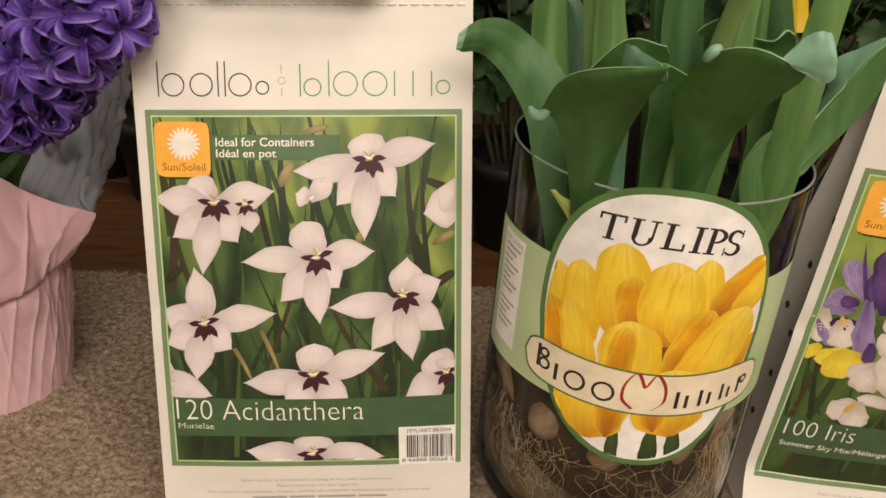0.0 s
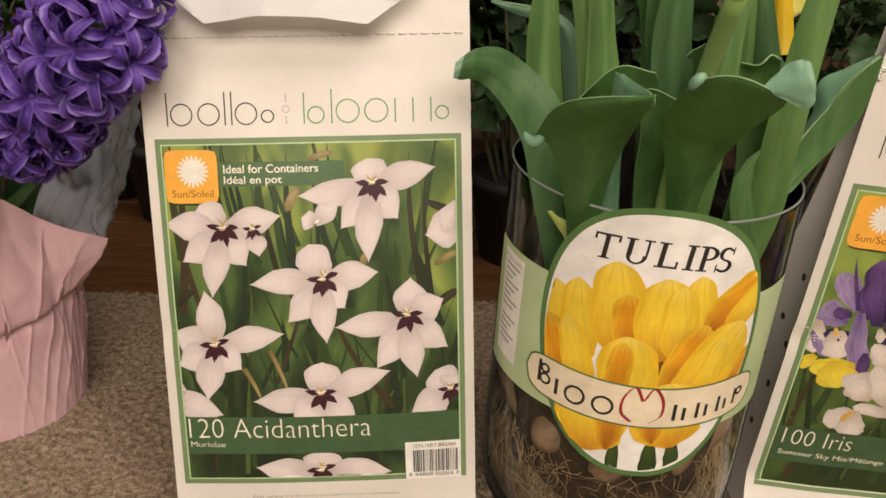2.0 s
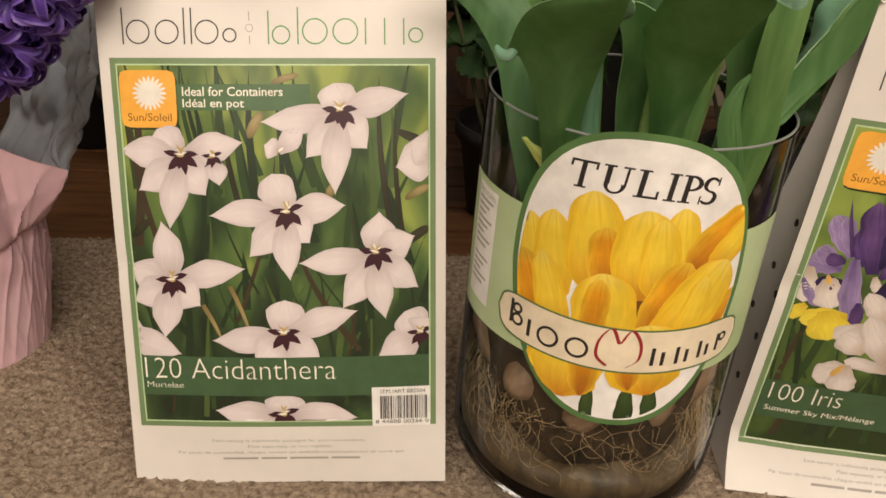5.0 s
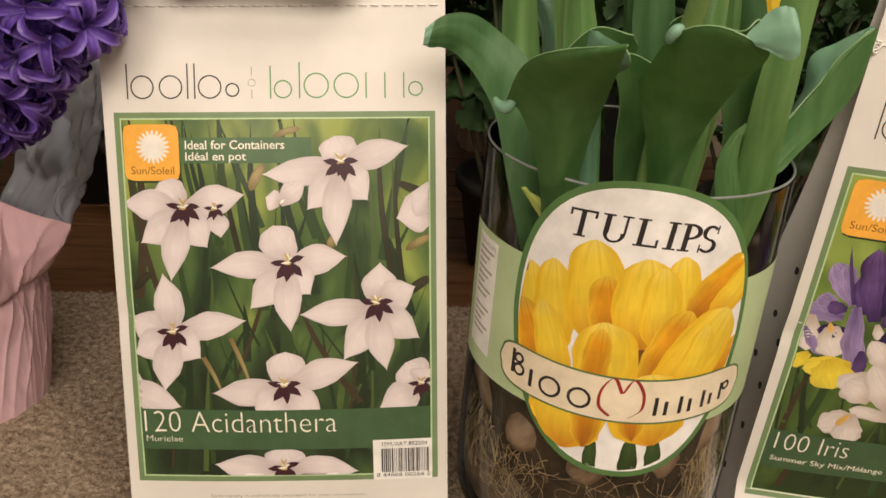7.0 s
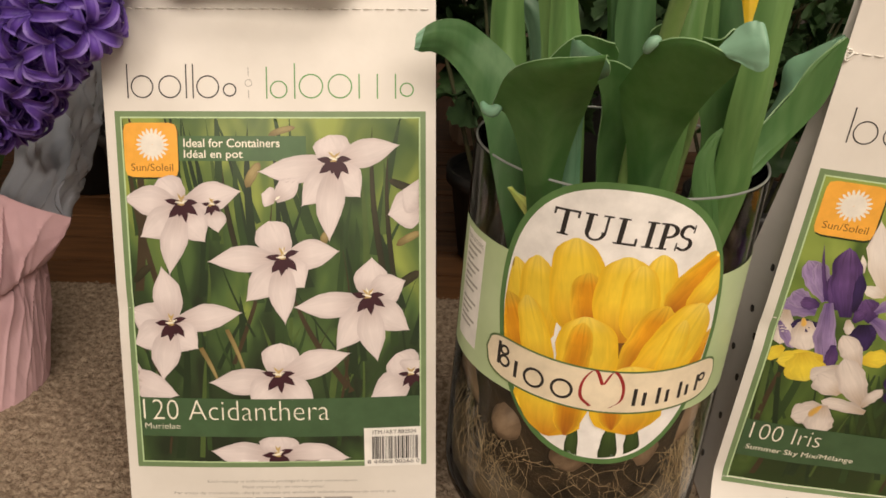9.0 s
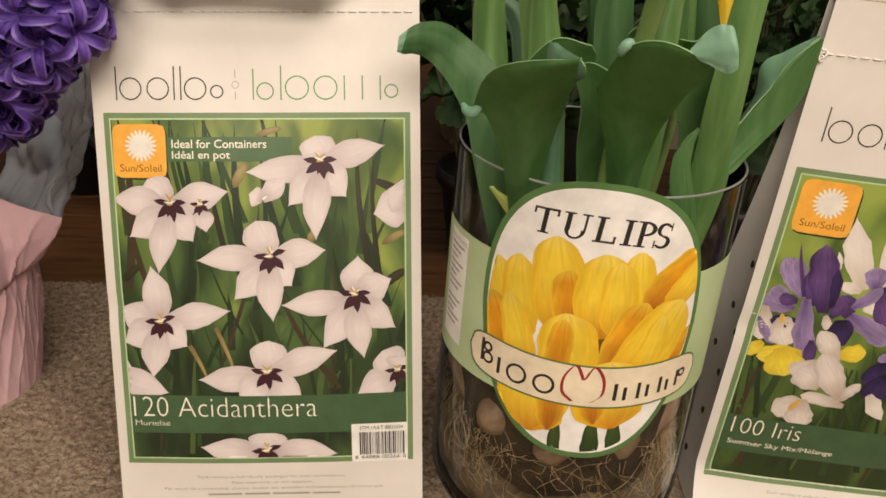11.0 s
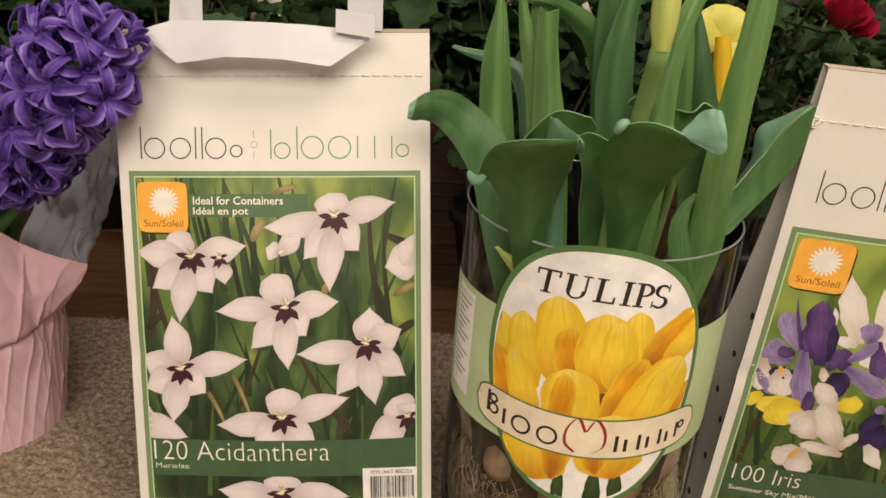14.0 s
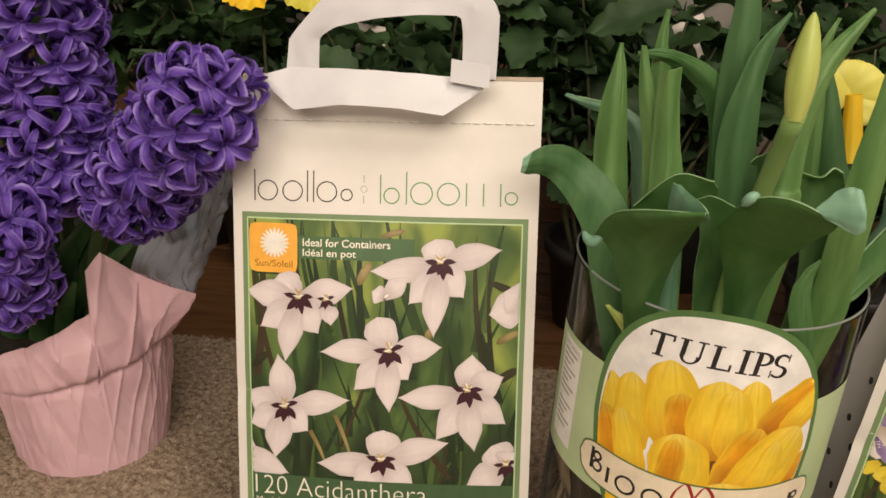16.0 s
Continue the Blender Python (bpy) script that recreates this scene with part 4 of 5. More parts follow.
STEM = grainy("tulip_stem_green", (0.18, 0.3, 0.085), (0.25, 0.37, 0.12), 30, 0.45)


def blade(name, mat, parent, spine, widths, c0, c1, cup, n=26, m=10, thick=0.0006, wave=0.003, label=""):
    """A strap leaf along a spine, flat where cup is small and rolled where it is large."""
    ps, ww = curve3(spine, n), lerps(widths, n)
    c0, c1 = Vector(c0), Vector(c1)
    seed = spine[0][0] * 91

    def f(a, b):
        j = round(a * n)
        t = (ps[min(j + 1, n)] - ps[max(j - 1, 0)]).normalized()
        c = c0.lerp(c1, a ** 1.5)
        c = (c - t * c.dot(t)).normalized()
        nn = t.cross(c)
        q = 2 * b - 1
        w = ww[j] / 2
        ang = q * cup
        edge = wave * abs(q) ** 3 * noise.noise(Vector((a * 5, q * 2 + seed, seed)))
        return ps[j] + c * (w * math.sin(ang) / cup) + nn * (w * (1 - math.cos(ang)) / cup) + nn * edge
    bm = bmesh.new()
    sheet(bm, lambda b, a: f(a, b), m, n)
    thicken(bm, thick)
    return part(name, bm, mat, parent, label)


tulips = thing("tulip_plant", Matrix(), "bunch of green tulips in bud, standing in a glass vase", "tulips")


BLUER = grainy("blue_green_leaf", (0.055, 0.14, 0.048), (0.1, 0.205, 0.08), 18, 0.52, (6, 6, 0.6), spec=0.3, bs=0.15, bd=0.0006, fine=120, detail=4)
LEAFB = sheer(BLUER, 0.25, (0.13, 0.34, 0.09))
GLAUCG = sheer(grainy("dull_blue_green_leaf", (0.085, 0.2, 0.11), (0.14, 0.27, 0.16), 20, 0.45, (5, 5, 0.6), fine=120), 0.1, (0.15, 0.32, 0.12))
LEAFRIM = sheer(grainy("pale_leaf_rim", (0.2, 0.34, 0.16), (0.28, 0.43, 0.22), 60, 0.4), 0.2, (0.3, 0.5, 0.2))


def net_leaf(mat, rows, bulge=0.006, tip=0.0, foot=True, label="wide curling leaf"):
    """A leaf through cross rows of two to four points each, foot first; the middle swells by bulge towards the front."""
    full = []
    if foot:
        mid = (Vector(rows[0][0]) + Vector(rows[0][-1])) / 2
        cx, cy = VX + 0.006 + (mid.x - VX) * 0.6, VY + (mid.y - VY) * 0.55
        full.append([Vector((cx - 0.006, cy, 0.105)), Vector((cx, cy - 0.003, 0.105)), Vector((cx + 0.006, cy, 0.105))])
    for r in rows:
        r = [Vector(p) for p in r]
        if len(r) == 2:
            wide = (r[1] - r[0]).length
            r.insert(1, (r[0] + r[1]) / 2 + Vector((0, -bulge * min(1, wide / 0.018), 0)))
        full.append(r)
    m, n = 12, 8 * (len(full) - 1)
    cross = [curve3(r, m) for r in full]
    along = [curve3([c[i] for c in cross], n) for i in range(m + 1)]
    seed = rows[0][0][0] * 91

    def f(a, b):
        i, j = round(a * m), round(b * n)
        p = along[i][j].copy()
        q = 2 * a - 1
        p.y += 0.0012 * abs(q) ** 3 * noise.noise(Vector((b * 6, q * 2 + seed, seed))) + 0.0006 * noise.noise(Vector((q * 5, b * 3, seed)))
        return p
    bm = bmesh.new()
    sheet(bm, f, m, n)
    if tip:
        bm.faces.ensure_lookup_table()
        for i, fc in enumerate(bm.faces):
            fc.material_index = 1 if (i // m) / n > tip else 0
    count = len(bm.faces)
    thicken(bm, -0.0008)
    bm.faces.ensure_lookup_table()
    for fc in bm.faces[count * 2:]:
        fc.material_index = 2
    return part("leaf", bm, [mat, GLAUC, LEAFRIM], tulips, label)


net_leaf(LEAFB, [[(0.062, 0.42, 0.215), (0.075, 0.42, 0.216)], [(0.054, 0.42, 0.247), (0.075, 0.42, 0.249)], [(0.049, 0.425, 0.268), (0.073, 0.425, 0.277)], [(0.039, 0.43, 0.285), (0.065, 0.43, 0.294)], [(0.028, 0.435, 0.296), (0.05, 0.436, 0.307)], [(0.02, 0.432, 0.3), (0.036, 0.434, 0.316)], [(0.015, 0.43, 0.3), (0.022, 0.43, 0.316)], [(0.011, 0.428, 0.301), (0.012, 0.428, 0.309)]], bulge=0.002, tip=0.93)
net_leaf(LEAFG, [[(0.084, 0.43, 0.227), (0.098, 0.43, 0.228)], [(0.074, 0.415, 0.271), (0.097, 0.41, 0.277)], [(0.071, 0.405, 0.294), (0.089, 0.395, 0.306), (0.109, 0.395, 0.307)], [(0.07, 0.4, 0.297), (0.087, 0.388, 0.319), (0.106, 0.388, 0.317)]], bulge=-0.004)
net_leaf(GLAUCG, [[(0.088, 0.4, 0.272), (0.097, 0.4, 0.273)], [(0.083, 0.37, 0.305), (0.097, 0.345, 0.314)], [(0.083, 0.366, 0.322), (0.086, 0.364, 0.321)]], bulge=0.003, label="blue-green leaf edge folded inwards")
net_leaf(LEAFG, [[(0.113, 0.42, 0.22), (0.133, 0.42, 0.222)], [(0.108, 0.41, 0.256), (0.123, 0.41, 0.264)], [(0.106, 0.402, 0.283), (0.119, 0.4, 0.288)], [(0.099, 0.395, 0.304), (0.107, 0.392, 0.308), (0.119, 0.392, 0.303)]], bulge=-0.003)
net_leaf(LEAFG, [[(0.077, 0.405, 0.21), (0.096, 0.405, 0.212)], [(0.071, 0.395, 0.243), (0.089, 0.395, 0.243)], [(0.064, 0.387, 0.268), (0.076, 0.372, 0.277), (0.091, 0.385, 0.271)], [(0.057, 0.382, 0.283), (0.072, 0.36, 0.296), (0.093, 0.362, 0.297)], [(0.051, 0.383, 0.285), (0.059, 0.352, 0.308), (0.071, 0.338, 0.313), (0.09, 0.325, 0.321)], [(0.05, 0.382, 0.286), (0.055, 0.354, 0.309), (0.067, 0.336, 0.319), (0.091, 0.323, 0.324)]])
net_leaf(LEAFG, [[(0.126, 0.405, 0.215), (0.142, 0.405, 0.217)], [(0.124, 0.397, 0.244), (0.139, 0.395, 0.246)], [(0.118, 0.388, 0.27), (0.126, 0.375, 0.279), (0.141, 0.38, 0.276)], [(0.112, 0.38, 0.286), (0.123, 0.36, 0.299), (0.142, 0.35, 0.302)], [(0.109, 0.374, 0.297), (0.114, 0.342, 0.32), (0.127, 0.328, 0.326), (0.144, 0.328, 0.319)], [(0.108, 0.373, 0.3), (0.111, 0.338, 0.326), (0.124, 0.325, 0.332), (0.143, 0.321, 0.325)]])
net_leaf(GLAUC, [[(0.134, 0.324, 0.329), (0.138, 0.322, 0.326)], [(0.139, 0.323, 0.336), (0.145, 0.319, 0.323)], [(0.143, 0.321, 0.34), (0.149, 0.317, 0.322)], [(0.147, 0.319, 0.34), (0.151, 0.316, 0.324)], [(0.149, 0.318, 0.336), (0.151, 0.317, 0.326)]], bulge=0.003, foot=False, label="pale blue-green upturned leaf tip")
net_leaf(LEAFG, [[(0.166, 0.425, 0.244), (0.181, 0.425, 0.246)], [(0.155, 0.415, 0.291), (0.178, 0.41, 0.298)], [(0.153, 0.41, 0.312), (0.172, 0.405, 0.316)], [(0.153, 0.408, 0.318), (0.159, 0.4, 0.319), (0.164, 0.4, 0.324), (0.169, 0.4, 0.322)]], bulge=-0.003)
net_leaf(LEAFG, [[(0.144, 0.44, 0.242), (0.157, 0.44, 0.244)], [(0.133, 0.435, 0.29), (0.148, 0.435, 0.295)], [(0.13, 0.432, 0.3), (0.143, 0.432, 0.31)], [(0.129, 0.43, 0.308), (0.132, 0.428, 0.317), (0.141, 0.43, 0.322)]], bulge=-0.003)
net_leaf(SPIKEG, [[(0.055, 0.452, 0.258), (0.076, 0.45, 0.261)], [(0.052, 0.455, 0.304), (0.07, 0.455, 0.305)], [(0.052, 0.455, 0.329), (0.067, 0.455, 0.33)], [(0.056, 0.456, 0.353), (0.064, 0.456, 0.353)], [(0.06, 0.457, 0.369), (0.061, 0.457, 0.369)]], label="upright rolled leaf")
net_leaf(SPIKEG, [[(0.057, 0.462, 0.29), (0.067, 0.462, 0.291)], [(0.054, 0.46, 0.331), (0.061, 0.46, 0.332)], [(0.057, 0.46, 0.352), (0.058, 0.46, 0.352)]], foot=False, label="upright rolled leaf")
net_leaf(SPIKEG, [[(0.082, 0.44, 0.265), (0.099, 0.44, 0.267)], [(0.076, 0.44, 0.318), (0.087, 0.44, 0.319)], [(0.071, 0.44, 0.346), (0.079, 0.44, 0.347)], [(0.069, 0.441, 0.371), (0.071, 0.441, 0.371)]], label="upright rolled leaf")
net_leaf(SPIKEG, [[(0.083, 0.428, 0.27), (0.102, 0.428, 0.272)], [(0.08, 0.43, 0.325), (0.093, 0.43, 0.326)], [(0.079, 0.43, 0.346), (0.09, 0.43, 0.348)], [(0.079, 0.43, 0.36), (0.083, 0.425, 0.362), (0.089, 0.43, 0.363)]], bulge=0.008, label="upright rolled leaf")
net_leaf(SPIKEG, [[(0.08, 0.462, 0.326), (0.092, 0.462, 0.327)], [(0.079, 0.462, 0.364), (0.086, 0.462, 0.364)], [(0.083, 0.463, 0.387), (0.084, 0.463, 0.387)]], label="upright rolled leaf")
net_leaf(LEAFG, [[(0.121, 0.47, 0.257), (0.144, 0.47, 0.259)], [(0.117, 0.47, 0.313), (0.134, 0.47, 0.321)], [(0.11, 0.466, 0.338), (0.123, 0.466, 0.344)], [(0.099, 0.462, 0.351), (0.112, 0.462, 0.356)], [(0.087, 0.458, 0.36), (0.096, 0.458, 0.364)], [(0.078, 0.456, 0.362), (0.081, 0.456, 0.367)], [(0.069, 0.455, 0.363), (0.069, 0.455, 0.365)]], bulge=0.004)
net_leaf(GLAUCG, [[(0.081, 0.49, 0.261), (0.091, 0.49, 0.269)], [(0.074, 0.495, 0.305), (0.085, 0.495, 0.31)], [(0.063, 0.5, 0.317), (0.071, 0.5, 0.323)], [(0.05, 0.505, 0.32), (0.052, 0.505, 0.326)], [(0.034, 0.51, 0.326), (0.035, 0.51, 0.327)]], bulge=0.003)
net_leaf(LEAFB, [[(0.122, 0.455, 0.263), (0.146, 0.455, 0.265)], [(0.116, 0.458, 0.32), (0.135, 0.458, 0.321)], [(0.115, 0.46, 0.354), (0.133, 0.46, 0.359)], [(0.117, 0.462, 0.383), (0.131, 0.462, 0.387)], [(0.119, 0.463, 0.403), (0.127, 0.463, 0.405)], [(0.121, 0.464, 0.422), (0.121, 0.464, 0.422)]])
net_leaf(LEAFB, [[(0.117, 0.43, 0.272), (0.138, 0.43, 0.274)], [(0.114, 0.433, 0.326), (0.133, 0.433, 0.328)], [(0.12, 0.436, 0.356), (0.132, 0.436, 0.357)], [(0.127, 0.438, 0.376), (0.135, 0.438, 0.374)], [(0.14, 0.44, 0.391), (0.141, 0.44, 0.391)]])
net_leaf(SPIKEG, [[(0.134, 0.405, 0.284), (0.152, 0.405, 0.285)], [(0.134, 0.405, 0.312), (0.151, 0.405, 0.313)], [(0.139, 0.408, 0.337), (0.152, 0.408, 0.34)], [(0.147, 0.412, 0.363), (0.157, 0.412, 0.364)], [(0.155, 0.415, 0.38), (0.164, 0.415, 0.379)], [(0.172, 0.418, 0.398), (0.173, 0.418, 0.397)]], label="upright rolled leaf")
net_leaf(SPIKEG, [[(0.159, 0.43, 0.299), (0.168, 0.43, 0.3)], [(0.155, 0.43, 0.36), (0.161, 0.43, 0.36)], [(0.155, 0.43, 0.377), (0.159, 0.43, 0.376)], [(0.161, 0.43, 0.391), (0.162, 0.43, 0.391)]], foot=False, label="upright rolled leaf")
net_leaf(LEAFB, [[(0.173, 0.43, 0.277), (0.19, 0.43, 0.279)], [(0.166, 0.432, 0.318), (0.18, 0.432, 0.319)], [(0.162, 0.434, 0.348), (0.171, 0.434, 0.348)], [(0.162, 0.435, 0.368), (0.163, 0.435, 0.368)]])
net_leaf(SPIKEG, [[(0.167, 0.412, 0.224), (0.188, 0.41, 0.228)], [(0.17, 0.408, 0.253), (0.188, 0.405, 0.259)], [(0.17, 0.402, 0.288), (0.188, 0.4, 0.292)], [(0.172, 0.4, 0.322), (0.188, 0.398, 0.324)], [(0.176, 0.4, 0.354), (0.19, 0.398, 0.353)], [(0.18, 0.402, 0.381), (0.191, 0.4, 0.379)], [(0.188, 0.405, 0.408), (0.189, 0.405, 0.407)]], bulge=0.004)
net_leaf(LEAFG, [[(0.165, 0.41, 0.229), (0.185, 0.41, 0.23)], [(0.177, 0.415, 0.249), (0.197, 0.415, 0.249)], [(0.195, 0.422, 0.27), (0.218, 0.425, 0.27)], [(0.207, 0.425, 0.285), (0.229, 0.428, 0.286)], [(0.217, 0.426, 0.303), (0.232, 0.428, 0.303)], [(0.231, 0.427, 0.318), (0.233, 0.428, 0.317)]], bulge=0.0005)
net_leaf(GLAUC, [[(0.193, 0.43, 0.261), (0.191, 0.42, 0.265)], [(0.207, 0.437, 0.282), (0.206, 0.424, 0.285)], [(0.21, 0.442, 0.3), (0.212, 0.425, 0.294)], [(0.22, 0.438, 0.308), (0.217, 0.426, 0.303)], [(0.232, 0.43, 0.318), (0.231, 0.427, 0.318)]], bulge=-0.001, foot=False, label="pale upper side of a wide leaf")
net_leaf(LEAFG, [[(0.167, 0.397, 0.209), (0.176, 0.397, 0.209)], [(0.159, 0.395, 0.234), (0.171, 0.395, 0.234)], [(0.155, 0.395, 0.255), (0.165, 0.395, 0.256)], [(0.159, 0.396, 0.267), (0.165, 0.396, 0.268)], [(0.166, 0.397, 0.276), (0.167, 0.397, 0.275)]], bulge=0.002, foot=False)
net_leaf(BUDY, [[(0.079, 0.41, 0.209), (0.089, 0.41, 0.212)], [(0.071, 0.405, 0.225), (0.077, 0.405, 0.228)], [(0.063, 0.402, 0.238), (0.064, 0.402, 0.238)]], bulge=0.003, foot=False, label="withered yellow-green sprout")
for pts, size in ((((0.0455, 0.3835, 0.287), (0.0475, 0.381, 0.2845), (0.0505, 0.379, 0.284), (0.053, 0.379, 0.2865), (0.053, 0.381, 0.289)), 0.0026),
                  (((0.1105, 0.341, 0.3225), (0.1095, 0.338, 0.3245), (0.1105, 0.3355, 0.3275), (0.1125, 0.336, 0.3285), (0.114, 0.339, 0.3265)), 0.0022)):
    bm = bmesh.new()
    tube(bm, curve3(pts, 16), [0.0003 + size * math.sin(math.pi * min(1, 0.06 + 0.92 * k / 16)) ** 0.8 for k in range(17)], 12)
    part("leaf_tip", bm, GLAUC, tulips, "tiny curled pale leaf tip")
bm = bmesh.new()
tube(bm, curve3([(0.125, 0.43, 0.12), (0.125, 0.405, 0.25), (0.1285, 0.386, 0.312), (0.1287, 0.358, 0.360)], 14), 0.0046, 10)
part("stem", bm, STEM, tulips, "pale green flower stem")
for k in range(3):
    bm = bmesh.new()

    def tepal(a, b):
        t = (b - 0.5) * 2.5 + k * math.tau / 3
        r = 0.0054 * math.sin(math.pi * min(1, 0.14 + a * 0.86)) ** 0.75 * (1 + 0.12 * math.cos((b - 0.5) * 3)) + 0.0006
        return Vector((r * math.cos(t), r * math.sin(t), 0.0455 * a))
    sheet(bm, lambda b, a: tepal(a, b), 10, 18)
    ob = part("bud_petal", bm, BUDY, tulips, "closed yellow-green bud petal")
    ob.matrix_basis = pose(0.1285, 0.358, 0.3565, -3, 3, 40)


# ---- hyacinth in pink paper ----
PINK = grainy("pink_crepe_wrap", (0.63, 0.4, 0.445), (0.74, 0.5, 0.545), 16, 0.48, bs=0.3, bd=0.002, fine=60)
SOIL = grainy("dark_potting_soil", (0.012, 0.009, 0.007), (0.05, 0.035, 0.025), 160, 0.95, bs=1, bd=0.004)
HLEAF = sheer(grainy("hyacinth_leaf", (0.03, 0.08, 0.025), (0.055, 0.13, 0.04), 18, 0.45, (6, 6, 0.6), fine=120), 0.1, (0.1, 0.25, 0.04))
PURPLE = sheer(grainy("violet_petal", (0.058, 0.026, 0.21), (0.14, 0.068, 0.39), 60, 0.5, bs=0.2, bd=0.0006, spec=0.3), 0.12, (0.25, 0.08, 0.5))
PALEP = sheer(grainy("lavender_petal_edge", (0.12, 0.07, 0.34), (0.24, 0.15, 0.5), 60, 0.45), 0.12, (0.35, 0.2, 0.6))
PX, PY = -0.338, 0.551
hya = thing("hyacinth_plant", pose(PX, PY, 0), "purple hyacinths growing in a pot wrapped in pink paper", "hyacinth")


def rim_height(deg):
    return float(np.interp(deg, [-180, -120, -60, -13, 5, 20, 35, 37.5, 39, 48, 60, 72, 83, 90, 108, 140, 180],
                           [0.118, 0.118, 0.119, 0.12, 0.13, 0.14, 0.15, 0.153, 0.184, 0.196, 0.181, 0.164, 0.149, 0.138, 0.121, 0.118, 0.118]))


def wrap_point(a, b):
    deg = -180 + 360 * a
    th = radians(deg)
    top = rim_height(deg)
    z = top * b
    r = 0.061 + 0.009 * min(1, z / 0.08)
    fold = 0.082 + 0.024 * min(1, max(0, (deg + 5) / 85)) + 0.002 * math.sin(deg / 13)
    r += 0.0055 * min(1, max(0, (z - fold) / 0.002)) + 0.005 * min(1, max(0, (z - fold) / 0.03))
    if z > 0.112:
        r -= (z - 0.112) * 0.06 * min(1, abs(deg - 82) / 30)
    if 66 < deg < 98 and b > 0.6:
        r += 0.03 * ((b - 0.6) / 0.4) ** 1.4 * (1 - abs(deg - 82) / 16)
    c = 1 - abs(noise.noise(Vector((th * 2.1 + z * 13, 7.3, 0))))
    d = 1 - abs(noise.noise(Vector((th * 3.4 - z * 11, 2.1, 0))))
    g = 1 - abs(noise.noise(Vector((th * 5.2 + z * 4, 5.6, 1))))
    e = noise.noise(Vector((math.cos(th) * 2, math.sin(th) * 2, z * 9)))
    r += (0.0022 * (c ** 11 - 0.2) + 0.002 * (d ** 12 - 0.2) + 0.0013 * (g ** 12 - 0.2) + 0.0016 * e) * min(1, 0.35 + b)
    near = noise.voronoi(Vector((th * 2.3 + z * 14, z * 9 - th * 0.8, 4.2)))[0]
    r += 0.005 * (min(0.5, near[1] - near[0]) - 0.25) * min(1, 0.3 + b)
    r -= 0.002 * math.exp(-((z - fold) / 0.004) ** 2)
    return Vector((r * math.sin(th), -r * math.cos(th), z))


bm = bmesh.new()
sheet(bm, wrap_point, 480, 110, 0, True)
thicken(bm, 0.0005, 0.5)
part("paper_wrap", bm, PINK, hya, "crumpled pink paper wrapping with a torn high edge")
bm = bmesh.new()
sheet(bm, lambda a, b: Vector((0.07 * b * math.cos(a * math.tau), 0.07 * b * math.sin(a * math.tau), 0.112 + 0.005 * noise.noise(Vector((b * 6 * math.cos(a * math.tau), b * 6 * math.sin(a * math.tau), 0))))), 48, 14, 0, True)
part("soil", bm, SOIL, hya, "dark potting soil")


def floret_mesh(seed):
    rnd = random.Random(seed)
    bm = bmesh.new()
    for k in range(6):
        t0 = k * math.tau / 6 + rnd.uniform(-0.12, 0.12)
        L = rnd.uniform(0.92, 1.12)
        curl = rnd.uniform(0.8, 1.5) if k % 2 else rnd.uniform(0.4, 1.1)
        cv = curve3([(0.0012, 0, -0.004), (0.0042, 0, 0.002), (0.0098 * L, 0, 0.0055 - 0.001 * curl), (0.015 * L, 0, 0.003 - 0.004 * curl), (0.0168 * L, 0, -0.0052 * curl - 0.001), (0.0142 * L, 0, -0.0105 * curl)], 9)

        def f(b, a):
            p = cv[round(a * 9)]
            q = 2 * b - 1
            w = 0.0029 * math.sin(math.pi * (0.16 + 0.83 * a)) ** 0.8
            x, y, z = p.x, q * w, p.z + 0.0026 * q * q * (1 - 0.5 * a)
            return Vector((x * math.cos(t0) - y * math.sin(t0), x * math.sin(t0) + y * math.cos(t0), z))
        n0 = len(bm.faces)
        sheet(bm, f, 6, 9)
        bm.faces.ensure_lookup_table()
        for i, fc in enumerate(bm.faces[n0:]):
            fc.material_index = 1 if i % 6 in (0, 5) else 0
    tube(bm, [(0, 0, -0.016), (0, 0, -0.008), (0, 0, -0.002)], [0.002, 0.0032, 0.0016], 7, 0)
    me = mesh_of("floret", bm, [PURPLE, PALEP])
    me.polygons.foreach_set("use_smooth", [True] * len(me.polygons))
    return me


FLORETS = [floret_mesh(k) for k in range(5)]
HSTEM = grainy("hyacinth_stem", (0.04, 0.08, 0.025), (0.07, 0.12, 0.04), 30, 0.5)


